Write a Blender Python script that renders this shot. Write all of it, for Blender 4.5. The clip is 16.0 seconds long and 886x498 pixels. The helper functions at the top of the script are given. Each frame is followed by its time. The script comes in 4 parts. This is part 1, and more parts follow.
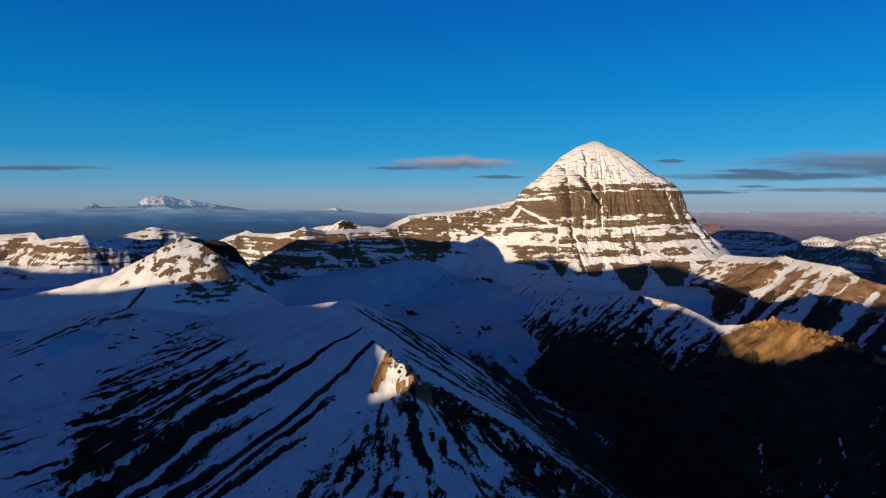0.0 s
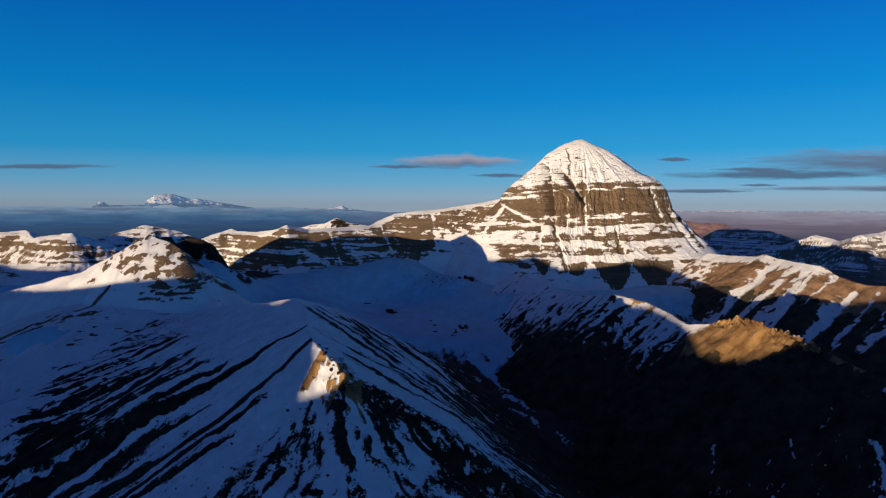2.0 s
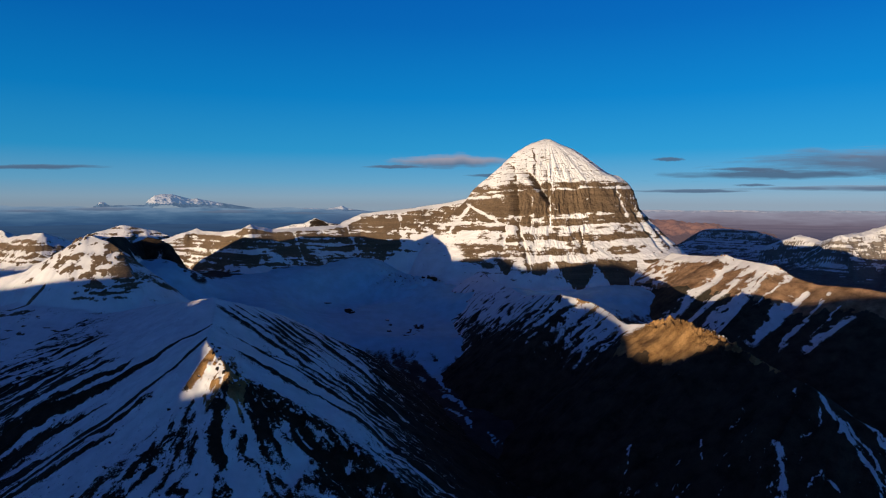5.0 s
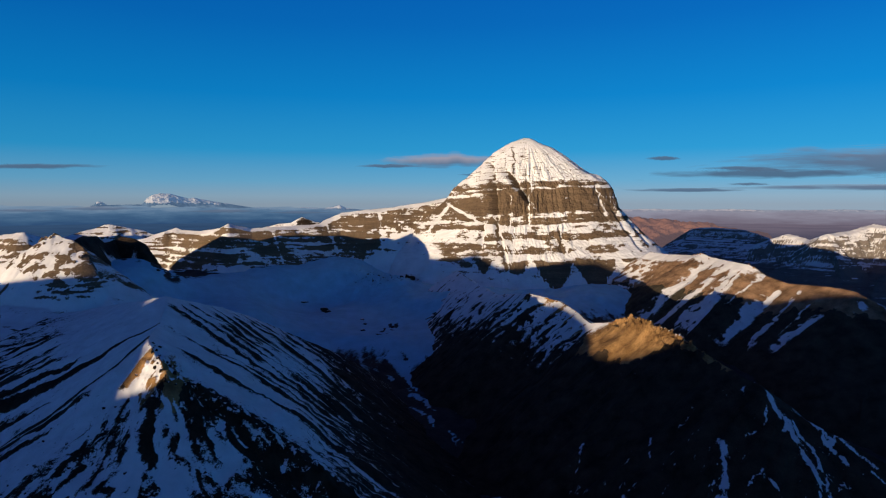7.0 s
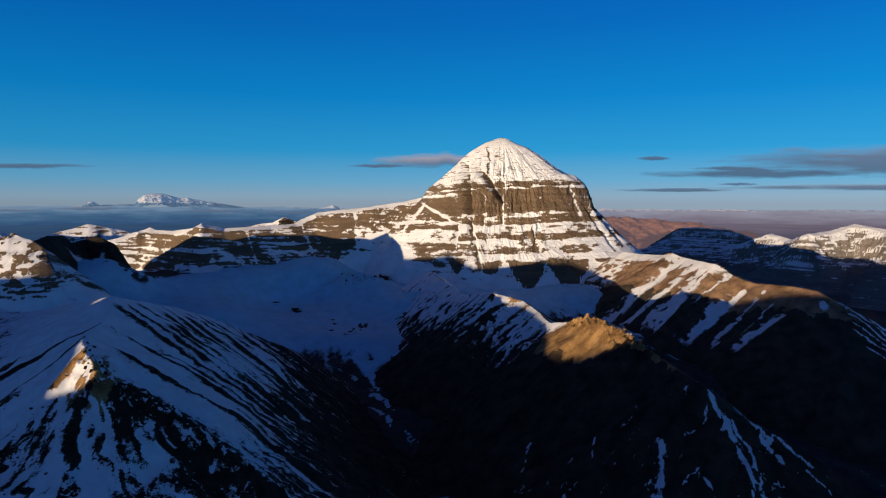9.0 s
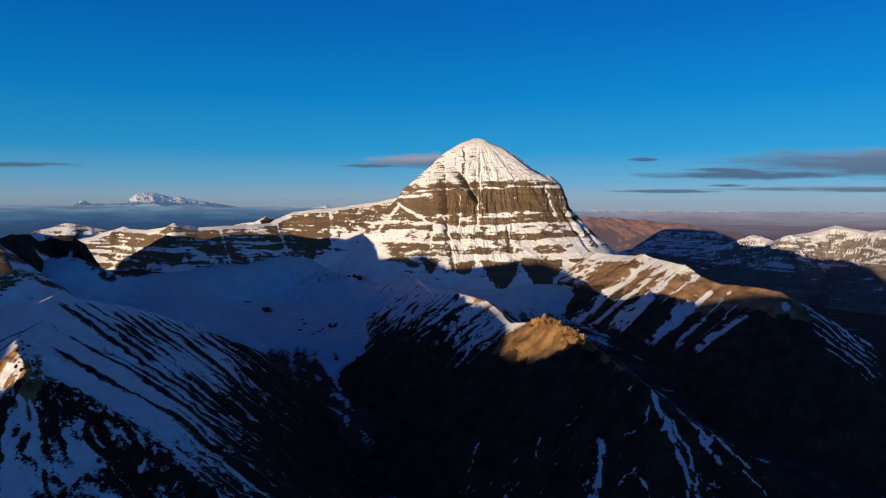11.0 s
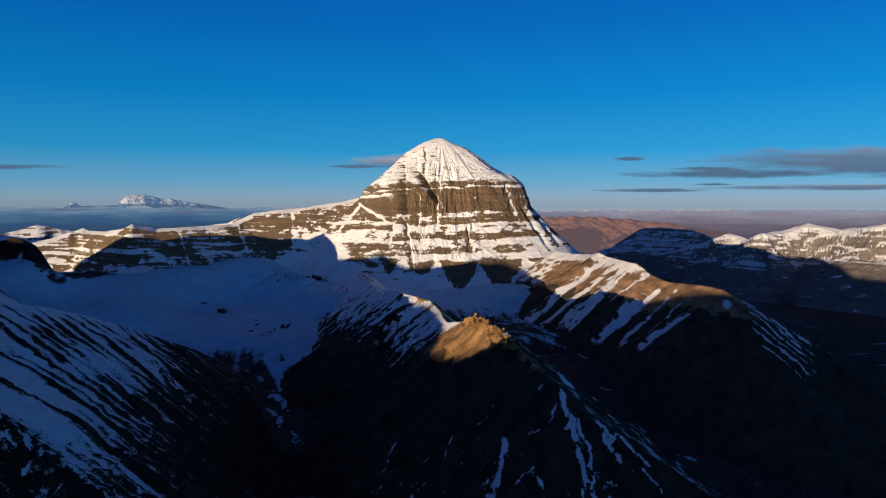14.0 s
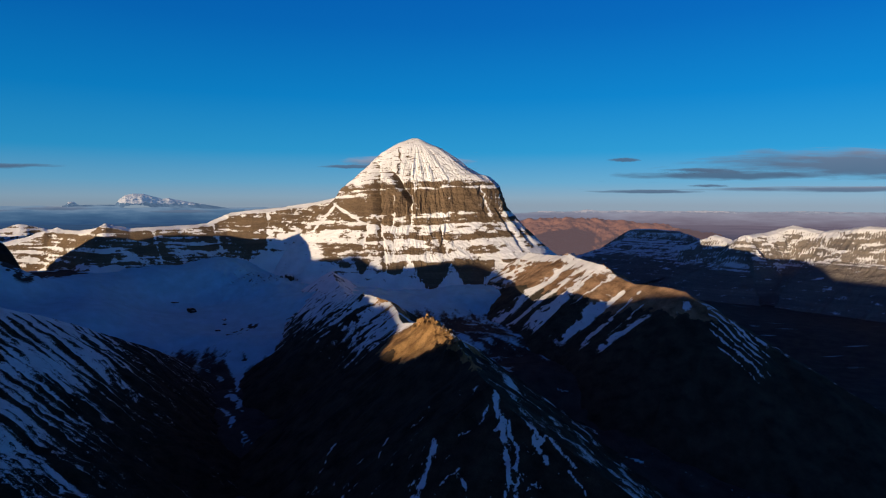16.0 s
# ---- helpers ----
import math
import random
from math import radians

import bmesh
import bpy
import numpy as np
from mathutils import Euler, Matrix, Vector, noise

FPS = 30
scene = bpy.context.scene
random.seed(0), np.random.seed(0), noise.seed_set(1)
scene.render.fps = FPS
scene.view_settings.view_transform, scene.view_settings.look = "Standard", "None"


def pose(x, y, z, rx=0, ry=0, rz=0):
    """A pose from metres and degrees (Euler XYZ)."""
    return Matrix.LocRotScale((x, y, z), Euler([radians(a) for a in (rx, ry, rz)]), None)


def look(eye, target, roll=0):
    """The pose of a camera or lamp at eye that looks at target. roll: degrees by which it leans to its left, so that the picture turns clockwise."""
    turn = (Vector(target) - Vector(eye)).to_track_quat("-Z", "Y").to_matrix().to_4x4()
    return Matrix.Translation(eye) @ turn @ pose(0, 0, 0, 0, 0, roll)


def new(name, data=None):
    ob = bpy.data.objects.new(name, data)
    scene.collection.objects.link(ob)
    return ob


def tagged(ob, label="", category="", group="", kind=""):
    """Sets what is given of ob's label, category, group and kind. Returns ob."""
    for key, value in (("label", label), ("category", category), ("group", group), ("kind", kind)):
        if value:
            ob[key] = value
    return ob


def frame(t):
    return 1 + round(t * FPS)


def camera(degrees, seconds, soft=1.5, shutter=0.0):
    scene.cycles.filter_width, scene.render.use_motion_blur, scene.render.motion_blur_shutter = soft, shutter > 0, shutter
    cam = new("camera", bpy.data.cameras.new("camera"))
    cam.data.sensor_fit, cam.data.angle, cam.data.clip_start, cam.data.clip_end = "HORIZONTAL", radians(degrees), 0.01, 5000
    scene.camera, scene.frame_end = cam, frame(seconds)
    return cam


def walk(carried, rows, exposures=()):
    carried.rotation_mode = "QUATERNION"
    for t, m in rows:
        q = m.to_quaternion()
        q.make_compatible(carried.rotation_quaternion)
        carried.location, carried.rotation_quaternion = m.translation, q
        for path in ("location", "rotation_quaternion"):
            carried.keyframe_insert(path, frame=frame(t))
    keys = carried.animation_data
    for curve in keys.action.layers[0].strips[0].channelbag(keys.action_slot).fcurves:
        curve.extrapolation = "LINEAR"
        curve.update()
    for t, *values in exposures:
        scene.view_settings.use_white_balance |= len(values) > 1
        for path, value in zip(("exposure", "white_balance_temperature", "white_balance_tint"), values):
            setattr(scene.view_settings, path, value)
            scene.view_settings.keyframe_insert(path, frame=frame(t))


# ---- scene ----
cam = camera(68.9, 16.0, soft=1.15)
METRES, EYE, TILT, LEAN, TURN = 150.0, 120.0, -3.8, 0.0, 0.0
ROWS = [
    (0.0, 0.0, 0.0, 0.0, -0.0, 0.0, 0.0),
    (0.5, 0.0309, 0.001, -0.0003, 0.18, -0.02, 0.01),
    (1.0, 0.064, 0.002, -0.0005, 0.4, -0.05, 0.0),
    (1.5, 0.1, 0.003, -0.0008, 0.63, -0.09, -0.07),
    (2.0, 0.1344, 0.0038, -0.0011, 0.79, -0.12, -0.1),
    (2.5, 0.1712, 0.0051, -0.0012, 0.93, -0.11, -0.06),
    (3.0, 0.2064, 0.0062, -0.0013, 1.05, -0.11, -0.06),
    (3.5, 0.2437, 0.0074, -0.0016, 1.13, -0.08, -0.08),
    (4.0, 0.2782, 0.0085, -0.002, 1.17, -0.07, -0.08),
    (6.5, 0.4275, 0.012, -0.0031, 1.24, -0.17, -0.14),
    (7.0, 0.4527, 0.0125, -0.0034, 1.23, -0.17, -0.07),
    (7.5, 0.4784, 0.013, -0.0038, 1.19, -0.21, -0.02),
    (8.0, 0.5063, 0.014, -0.0037, 1.08, -0.2, -0.05),
    (8.5, 0.5368, 0.0144, -0.0041, 0.97, -0.13, -0.03),
    (9.0, 0.5651, 0.0152, -0.0041, 0.88, -0.17, -0.06),
    (11.5, 0.699, 0.0197, -0.0061, 0.38, -0.12, -0.21),
    (12.0, 0.7256, 0.0205, -0.0069, 0.28, -0.09, -0.12),
    (12.5, 0.7564, 0.0217, -0.0064, 0.19, -0.08, -0.06),
    (13.0, 0.7876, 0.0227, -0.0072, 0.18, -0.08, 0.04),
    (13.5, 0.8228, 0.0237, -0.0074, 0.18, -0.12, 0.15),
    (14.0, 0.8593, 0.0246, -0.0073, 0.17, -0.11, 0.07),
    (14.5, 0.8989, 0.026, -0.0066, 0.21, -0.1, 0.02),
    (15.0, 0.9358, 0.0272, -0.0058, 0.19, -0.07, -0.12),
    (15.5, 0.9696, 0.0278, -0.007, 0.21, -0.02, -0.21),
    (16.0, 0.9995, 0.0284, -0.0067, 0.28, -0.07, -0.15),
]
walk(cam, [(t, pose(0, 0, EYE, TILT, LEAN, TURN) @ pose(METRES * x, METRES * y, METRES * z, 90 + pitch, roll, yaw)) for t, x, y, z, yaw, pitch, roll in ROWS])

# ---- light ----
world = bpy.data.worlds.new("sky")
scene.world = world
world.use_nodes = True
wn, wl = world.node_tree.nodes, world.node_tree.links
wn.clear()
SUN_ELEVATION, SUN_HEADING = 2.1, 35.4      # degrees up; light travels this far right of straight ahead


def ramp_node(nodes, stops, interpolation="LINEAR"):
    node = nodes.new("ShaderNodeValToRGB")
    node.color_ramp.interpolation = interpolation
    el = node.color_ramp.elements
    while len(el) < len(stops):
        el.new(0.5)
    for e, (p, c) in zip(el, stops):
        e.position, e.color = p, (*c, 1)
    return node


def build_sky():
    co = wn.new("ShaderNodeTexCoord")
    sep = wn.new("ShaderNodeSeparateXYZ")
    wl.new(co.outputs["Generated"], sep.inputs[0])
    grad = ramp_node(wn, [(0.0, (0.24, 0.32, 0.41)), (0.012, (0.235, 0.365, 0.485)), (0.035, (0.125, 0.365, 0.575)),
                          (0.08, (0.02, 0.295, 0.60)), (0.16, (0.001, 0.21, 0.56)), (0.26, (0.0, 0.132, 0.47)),
                          (0.36, (0.0, 0.092, 0.41)), (0.46, (0.004, 0.02, 0.115)), (1.0, (0.006, 0.007, 0.045))])
    wl.new(sep.outputs["Z"], grad.inputs[0])
    b1 = wn.new("ShaderNodeBackground")
    wl.new(grad.outputs[0], b1.inputs[0])
    # the sky is a little brighter to the right of the way
    side = wn.new("ShaderNodeMapRange")
    side.inputs[1].default_value, side.inputs[2].default_value = -0.6, 0.6
    side.inputs[3].default_value, side.inputs[4].default_value = 0.88, 1.15
    wl.new(sep.outputs["X"], side.inputs[0])
    wl.new(side.outputs[0], b1.inputs[1])
    # paler light round the low sun, behind the way
    toward = wn.new("ShaderNodeVectorMath")
    toward.operation = "DOT_PRODUCT"
    toward.inputs[1].default_value = (-math.sin(radians(SUN_HEADING)), -math.cos(radians(SUN_HEADING)), 0)
    wl.new(co.outputs["Generated"], toward.inputs[0])
    glow = wn.new("ShaderNodeMapRange")
    glow.interpolation_type = "SMOOTHSTEP"
    glow.inputs[1].default_value, glow.inputs[2].default_value = -0.2, 1.0
    glow.inputs[3].default_value, glow.inputs[4].default_value = 0.0, 0.16
    wl.new(toward.outputs["Value"], glow.inputs[0])
    b3 = wn.new("ShaderNodeBackground")
    b3.inputs[0].default_value = (0.20, 0.19, 0.41, 1)
    wl.new(glow.outputs[0], b3.inputs[1])
    sky = wn.new("ShaderNodeTexSky")
    sky.sky_type, sky.sun_disc = "NISHITA", False
    sky.sun_elevation, sky.sun_rotation = radians(SUN_ELEVATION), radians(180 + SUN_HEADING)
    sky.altitude = 5800
    b2 = wn.new("ShaderNodeBackground")
    b2.inputs[1].default_value = 0.003
    wl.new(sky.outputs[0], b2.inputs[0])
    add = wn.new("ShaderNodeAddShader")
    out = wn.new("ShaderNodeOutputWorld")
    wl.new(b1.outputs[0], add.inputs[0])
    wl.new(b2.outputs[0], add.inputs[1])
    more = wn.new("ShaderNodeAddShader")
    wl.new(add.outputs[0], more.inputs[0])
    wl.new(b3.outputs[0], more.inputs[1])
    wl.new(more.outputs[0], out.inputs[0])


build_sky()
sun = new("sun", bpy.data.lights.new("sun", "SUN"))
sun.data.energy, sun.data.angle, sun.data.color = 5.9, radians(0.3), (1.0, 0.775, 0.505)
_h, _e = radians(SUN_HEADING), radians(SUN_ELEVATION)
HEAD = (math.sin(_h), math.cos(_h))          # level direction in which the light travels
sun.matrix_world = look((0, 0, 500), (HEAD[0] * math.cos(_e), HEAD[1] * math.cos(_e), 500 - math.sin(_e)))


# ---- noise on arrays ----
PERM = np.random.RandomState(7).permutation(4096).astype(np.int32)
GRAD_X, GRAD_Y = np.cos(np.arange(4096) * 2 * np.pi / 4096).astype(np.float32), np.sin(np.arange(4096) * 2 * np.pi / 4096).astype(np.float32)


def perlin(x, y, seed=0):
    """Gradient noise, about -1 to 1."""
    x, y = np.broadcast_arrays(np.asarray(x, np.float32), np.asarray(y, np.float32))
    ix, iy = np.floor(x), np.floor(y)
    fx, fy = x - ix, y - iy
    u, v = fx * fx * fx * (fx * (fx * 6 - 15) + 10), fy * fy * fy * (fy * (fy * 6 - 15) + 10)
    ix, iy = ix.astype(np.int32) + 131 * seed, iy.astype(np.int32) + 57 * seed
    a0, a1 = PERM[ix & 4095], PERM[(ix + 1) & 4095]

    def g(a, dx, dy):
        k = PERM[(a + iy + dy) & 4095]
        return GRAD_X[k] * (fx - dx) + GRAD_Y[k] * (fy - dy)
    top = g(a0, 0, 0)
    top += (g(a1, 1, 0) - top) * u
    low = g(a0, 0, 1)
    low += (g(a1, 1, 1) - low) * u
    return 1.5 * (top + (low - top) * v)


def fbm(x, y, octaves=5, seed=0, gain=0.5):
    total, amp = 0, 1.0
    for k in range(octaves):
        total = total + amp * perlin(x * 2.03 ** k + 17.3 * k, y * 2.03 ** k - 9.1 * k, seed + k)
        amp *= gain
    return total


def ridged(x, y, octaves=4, seed=0):
    total, amp = 0, 1.0
    for k in range(octaves):
        total = total + amp * (1 - 2 * np.abs(perlin(x * 2.1 ** k + 5.7 * k, y * 2.1 ** k + 3.1 * k, seed + k)))
        amp *= 0.5
    return total


def smooth(a, b, x):
    t = np.clip((x - a) / (b - a), 0, 1)
    return t * t * (3 - 2 * t)


# ---- materials ----
def snow_rock(name, rock_a, rock_b, snow=(0.80, 0.80, 0.82), grain=1.0, fine=0.5, strata=0.0):
    """Snow over rock: the mesh attribute 'cover' says how much snow lies there; fine noise breaks its edge."""
    m = bpy.data.materials.new(name)
    m.use_nodes = True
    n, l = m.node_tree.nodes, m.node_tree.links
    bsdf = n["Principled BSDF"]
    geo = n.new("ShaderNodeNewGeometry")

    def noise_at(scale, detail=6.0, rough=0.6, vector=None):
        t = n.new("ShaderNodeTexNoise")
        t.inputs["Scale"].default_value, t.inputs["Detail"].default_value, t.inputs["Roughness"].default_value = scale, detail, rough
        l.new(vector or geo.outputs["Position"], t.inputs["Vector"])
        return t.outputs["Fac"]

    def calc(op, a, b):
        t = n.new("ShaderNodeMath")
        t.operation = op
        for s, v in zip(t.inputs, (a, b)):
            if isinstance(v, (int, float)):
                s.default_value = v
            else:
                l.new(v, s)
        return t.outputs[0]
    cover = n.new("ShaderNodeAttribute")
    cover.attribute_name = "cover"
    n_fine, n_wide = noise_at(1.5 * grain, 8, 0.72), noise_at(0.12 * grain, 5)
    edge = calc("ADD", cover.outputs["Fac"], calc("ADD", calc("MULTIPLY", calc("SUBTRACT", n_fine, 0.5), fine * 2), calc("MULTIPLY", calc("SUBTRACT", noise_at(0.42 * grain, 6, 0.65), 0.5), fine * 1.2)))
    mask = ramp_node(n, [(0.42, (0, 0, 0)), (0.58, (1, 1, 1))])
    l.new(edge, mask.inputs[0])
    # rock: two tones, layers and grain
    flat = n.new("ShaderNodeMapping")
    flat.inputs["Scale"].default_value = (0.05, 0.05, 1.0)
    l.new(geo.outputs["Position"], flat.inputs["Vector"])
    layer = noise_at(0.55 * grain, 4, 0.65, flat.outputs[0])
    tone = calc("ADD", calc("MULTIPLY", n_wide, 1 - strata), calc("MULTIPLY", layer, strata))
    rock = ramp_node(n, [(0.32, rock_a), (0.68, rock_b)])
    l.new(tone, rock.inputs[0])
    dark = n.new("ShaderNodeMix")
    dark.data_type, dark.blend_type = "RGBA", "MULTIPLY"
    l.new(rock.outputs[0], dark.inputs[6])
    grit = ramp_node(n, [(0.3, (0.45, 0.45, 0.45)), (0.62, (1.15, 1.15, 1.15))])
    l.new(noise_at(2.6 * grain, 8, 0.7), grit.inputs[0])
    l.new(grit.outputs[0], dark.inputs[7])
    dark.inputs[0].default_value = 1
    wind = ramp_node(n, [(0.3, tuple(0.8 * c for c in snow)), (0.7, snow)])
    l.new(n_wide, wind.inputs[0])
    mix = n.new("ShaderNodeMix")
    mix.data_type = "RGBA"
    l.new(mask.outputs[0], mix.inputs[0])
    l.new(dark.outputs[2], mix.inputs[6])
    l.new(wind.outputs[0], mix.inputs[7])
    l.new(mix.outputs[2], bsdf.inputs["Base Color"])
    rough = n.new("ShaderNodeMapRange")
    rough.inputs[3].default_value, rough.inputs[4].default_value = 0.95, 0.75
    l.new(mask.outputs[0], rough.inputs[0])
    l.new(rough.outputs[0], bsdf.inputs["Roughness"])
    bsdf.inputs["Specular IOR Level"].default_value = 0.15
    bump = n.new("ShaderNodeBump")
    bump.inputs["Strength"].default_value, bump.inputs["Distance"].default_value = 0.55, 0.5 / grain
    height = calc("MULTIPLY", noise_at(1.7 * grain, 8, 0.65), calc("SUBTRACT", 1.15, mask.outputs[0]))
    l.new(height, bump.inputs["Height"])
    l.new(bump.outputs[0], bsdf.inputs["Normal"])
    return m


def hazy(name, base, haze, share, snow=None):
    """A far surface seen through air: its own colour and a share of air light, painted as emission."""
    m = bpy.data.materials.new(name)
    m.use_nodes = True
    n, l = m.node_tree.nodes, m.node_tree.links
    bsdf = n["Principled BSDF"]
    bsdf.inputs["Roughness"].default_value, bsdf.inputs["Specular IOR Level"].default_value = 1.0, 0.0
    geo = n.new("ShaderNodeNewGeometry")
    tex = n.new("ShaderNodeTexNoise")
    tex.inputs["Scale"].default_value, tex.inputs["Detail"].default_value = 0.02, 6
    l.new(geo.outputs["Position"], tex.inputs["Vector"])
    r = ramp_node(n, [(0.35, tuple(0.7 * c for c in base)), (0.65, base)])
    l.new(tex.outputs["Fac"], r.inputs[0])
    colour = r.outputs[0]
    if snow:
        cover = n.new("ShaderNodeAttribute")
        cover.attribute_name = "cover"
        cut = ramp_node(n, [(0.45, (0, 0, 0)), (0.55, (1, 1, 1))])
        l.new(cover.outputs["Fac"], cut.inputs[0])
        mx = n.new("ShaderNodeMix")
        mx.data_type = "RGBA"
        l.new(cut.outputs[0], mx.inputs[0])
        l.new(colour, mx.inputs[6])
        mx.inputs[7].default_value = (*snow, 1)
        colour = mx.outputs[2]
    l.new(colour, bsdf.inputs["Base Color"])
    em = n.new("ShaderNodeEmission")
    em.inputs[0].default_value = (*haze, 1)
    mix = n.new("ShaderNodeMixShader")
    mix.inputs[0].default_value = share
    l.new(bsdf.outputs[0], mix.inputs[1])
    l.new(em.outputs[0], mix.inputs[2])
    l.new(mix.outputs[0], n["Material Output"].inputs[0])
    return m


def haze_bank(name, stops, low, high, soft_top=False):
    """Far air painted as emission: its light by height, blue to the left of the way and mauve to the right."""
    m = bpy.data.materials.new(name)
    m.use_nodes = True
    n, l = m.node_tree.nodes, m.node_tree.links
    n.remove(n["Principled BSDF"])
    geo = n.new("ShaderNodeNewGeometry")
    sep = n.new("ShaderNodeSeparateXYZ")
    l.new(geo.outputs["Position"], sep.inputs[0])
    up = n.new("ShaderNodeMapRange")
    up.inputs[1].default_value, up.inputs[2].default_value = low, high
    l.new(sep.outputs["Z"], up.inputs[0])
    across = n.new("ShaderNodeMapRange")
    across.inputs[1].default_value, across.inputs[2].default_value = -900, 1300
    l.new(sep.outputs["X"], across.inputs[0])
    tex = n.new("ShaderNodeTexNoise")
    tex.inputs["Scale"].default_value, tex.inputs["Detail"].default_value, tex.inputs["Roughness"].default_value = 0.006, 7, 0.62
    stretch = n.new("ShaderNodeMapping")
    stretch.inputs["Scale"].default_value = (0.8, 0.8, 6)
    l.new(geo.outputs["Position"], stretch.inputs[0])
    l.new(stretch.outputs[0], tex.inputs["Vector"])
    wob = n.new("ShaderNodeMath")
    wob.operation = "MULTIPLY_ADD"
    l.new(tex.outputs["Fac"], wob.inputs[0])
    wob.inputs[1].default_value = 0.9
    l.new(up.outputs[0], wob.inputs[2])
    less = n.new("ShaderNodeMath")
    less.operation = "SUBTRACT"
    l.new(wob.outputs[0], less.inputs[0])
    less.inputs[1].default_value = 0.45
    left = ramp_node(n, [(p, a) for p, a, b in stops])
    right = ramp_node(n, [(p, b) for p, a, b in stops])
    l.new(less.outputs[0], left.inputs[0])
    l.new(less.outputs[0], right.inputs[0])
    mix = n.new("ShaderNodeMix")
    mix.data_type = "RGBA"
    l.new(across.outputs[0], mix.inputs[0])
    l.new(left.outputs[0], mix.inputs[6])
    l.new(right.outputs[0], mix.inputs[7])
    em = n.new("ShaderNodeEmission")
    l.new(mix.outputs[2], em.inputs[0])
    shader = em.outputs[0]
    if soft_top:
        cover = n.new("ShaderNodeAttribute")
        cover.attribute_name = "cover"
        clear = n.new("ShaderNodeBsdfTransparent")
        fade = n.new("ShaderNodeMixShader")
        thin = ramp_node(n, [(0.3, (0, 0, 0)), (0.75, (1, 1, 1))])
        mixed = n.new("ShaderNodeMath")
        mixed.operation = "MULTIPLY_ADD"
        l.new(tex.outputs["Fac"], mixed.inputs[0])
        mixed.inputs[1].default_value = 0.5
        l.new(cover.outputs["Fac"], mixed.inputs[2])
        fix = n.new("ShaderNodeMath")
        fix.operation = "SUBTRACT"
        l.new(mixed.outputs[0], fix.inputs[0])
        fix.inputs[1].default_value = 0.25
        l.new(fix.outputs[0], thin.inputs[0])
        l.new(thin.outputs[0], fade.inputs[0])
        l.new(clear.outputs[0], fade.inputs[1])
        l.new(em.outputs[0], fade.inputs[2])
        shader = fade.outputs[0]
    l.new(shader, n["Material Output"].inputs[0])
    return m


STONE = snow_rock("snow_on_brown_stone", (0.09, 0.062, 0.039), (0.205, 0.142, 0.09), strata=0.6, grain=0.7)
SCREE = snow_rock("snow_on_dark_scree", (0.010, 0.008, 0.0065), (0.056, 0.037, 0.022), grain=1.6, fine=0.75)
# sunlight painted as a lighter tan, for the sunlit crest and tip
LIT_TAN = snow_rock("sunlit_tan_rock", (0.15, 0.08, 0.03), (0.44, 0.255, 0.105), grain=1.5)
# shade painted as a darker earth, for the spur below its sunlit crest
SHADE_EARTH = snow_rock("snow_on_shaded_earth", (0.016, 0.013, 0.010), (0.082, 0.055, 0.034), grain=1.2)
# shade painted into the earth colour, for the striped ridge's flanks
SHADE_OLIVE = snow_rock("snow_on_shaded_olive_earth", (0.024, 0.022, 0.016), (0.082, 0.066, 0.043), grain=1.2, fine=0.35)
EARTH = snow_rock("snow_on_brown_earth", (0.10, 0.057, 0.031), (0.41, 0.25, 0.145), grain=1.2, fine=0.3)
# glacier blue, deepened in the snow colour for the shaded basin
ICE = snow_rock("shade_blue_glacier_snow", (0.034, 0.029, 0.027), (0.085, 0.068, 0.058), snow=(0.37, 0.69, 0.81), grain=1.0, fine=0.2)


# stone lightened to grey in its base colour, in place of distance haze
FAR_STONE = snow_rock("snow_on_haze_grey_stone", (0.13, 0.115, 0.11), (0.27, 0.225, 0.185), strata=0.7, grain=0.5, fine=0.22)


# ---- terrain ----
def mesh_of(name, co, quads, cov, normals, material):
    used = np.unique(quads)
    remap = np.zeros(len(co), np.int64)
    remap[used] = np.arange(len(used))
    quads, co, cov, normals = remap[quads], co[used], cov[used], normals[used]
    me = bpy.data.meshes.new(name)
    me.vertices.add(len(co))
    me.vertices.foreach_set("co", co.astype(np.float32).ravel())
    me.loops.add(quads.size)
    me.loops.foreach_set("vertex_index", quads.astype(np.int32).ravel())
    me.polygons.add(len(quads))
    me.polygons.foreach_set("loop_start", np.arange(0, quads.size, 4, dtype=np.int32))
    me.polygons.foreach_set("use_smooth", np.ones(len(quads), bool))
    me.update(calc_edges=True)
    me.attributes.new("cover", "FLOAT", "POINT").data.foreach_set("value", cov.astype(np.float32))
    me.materials.append(material)
    me.normals_split_custom_set_from_vertices(normals)
    return me


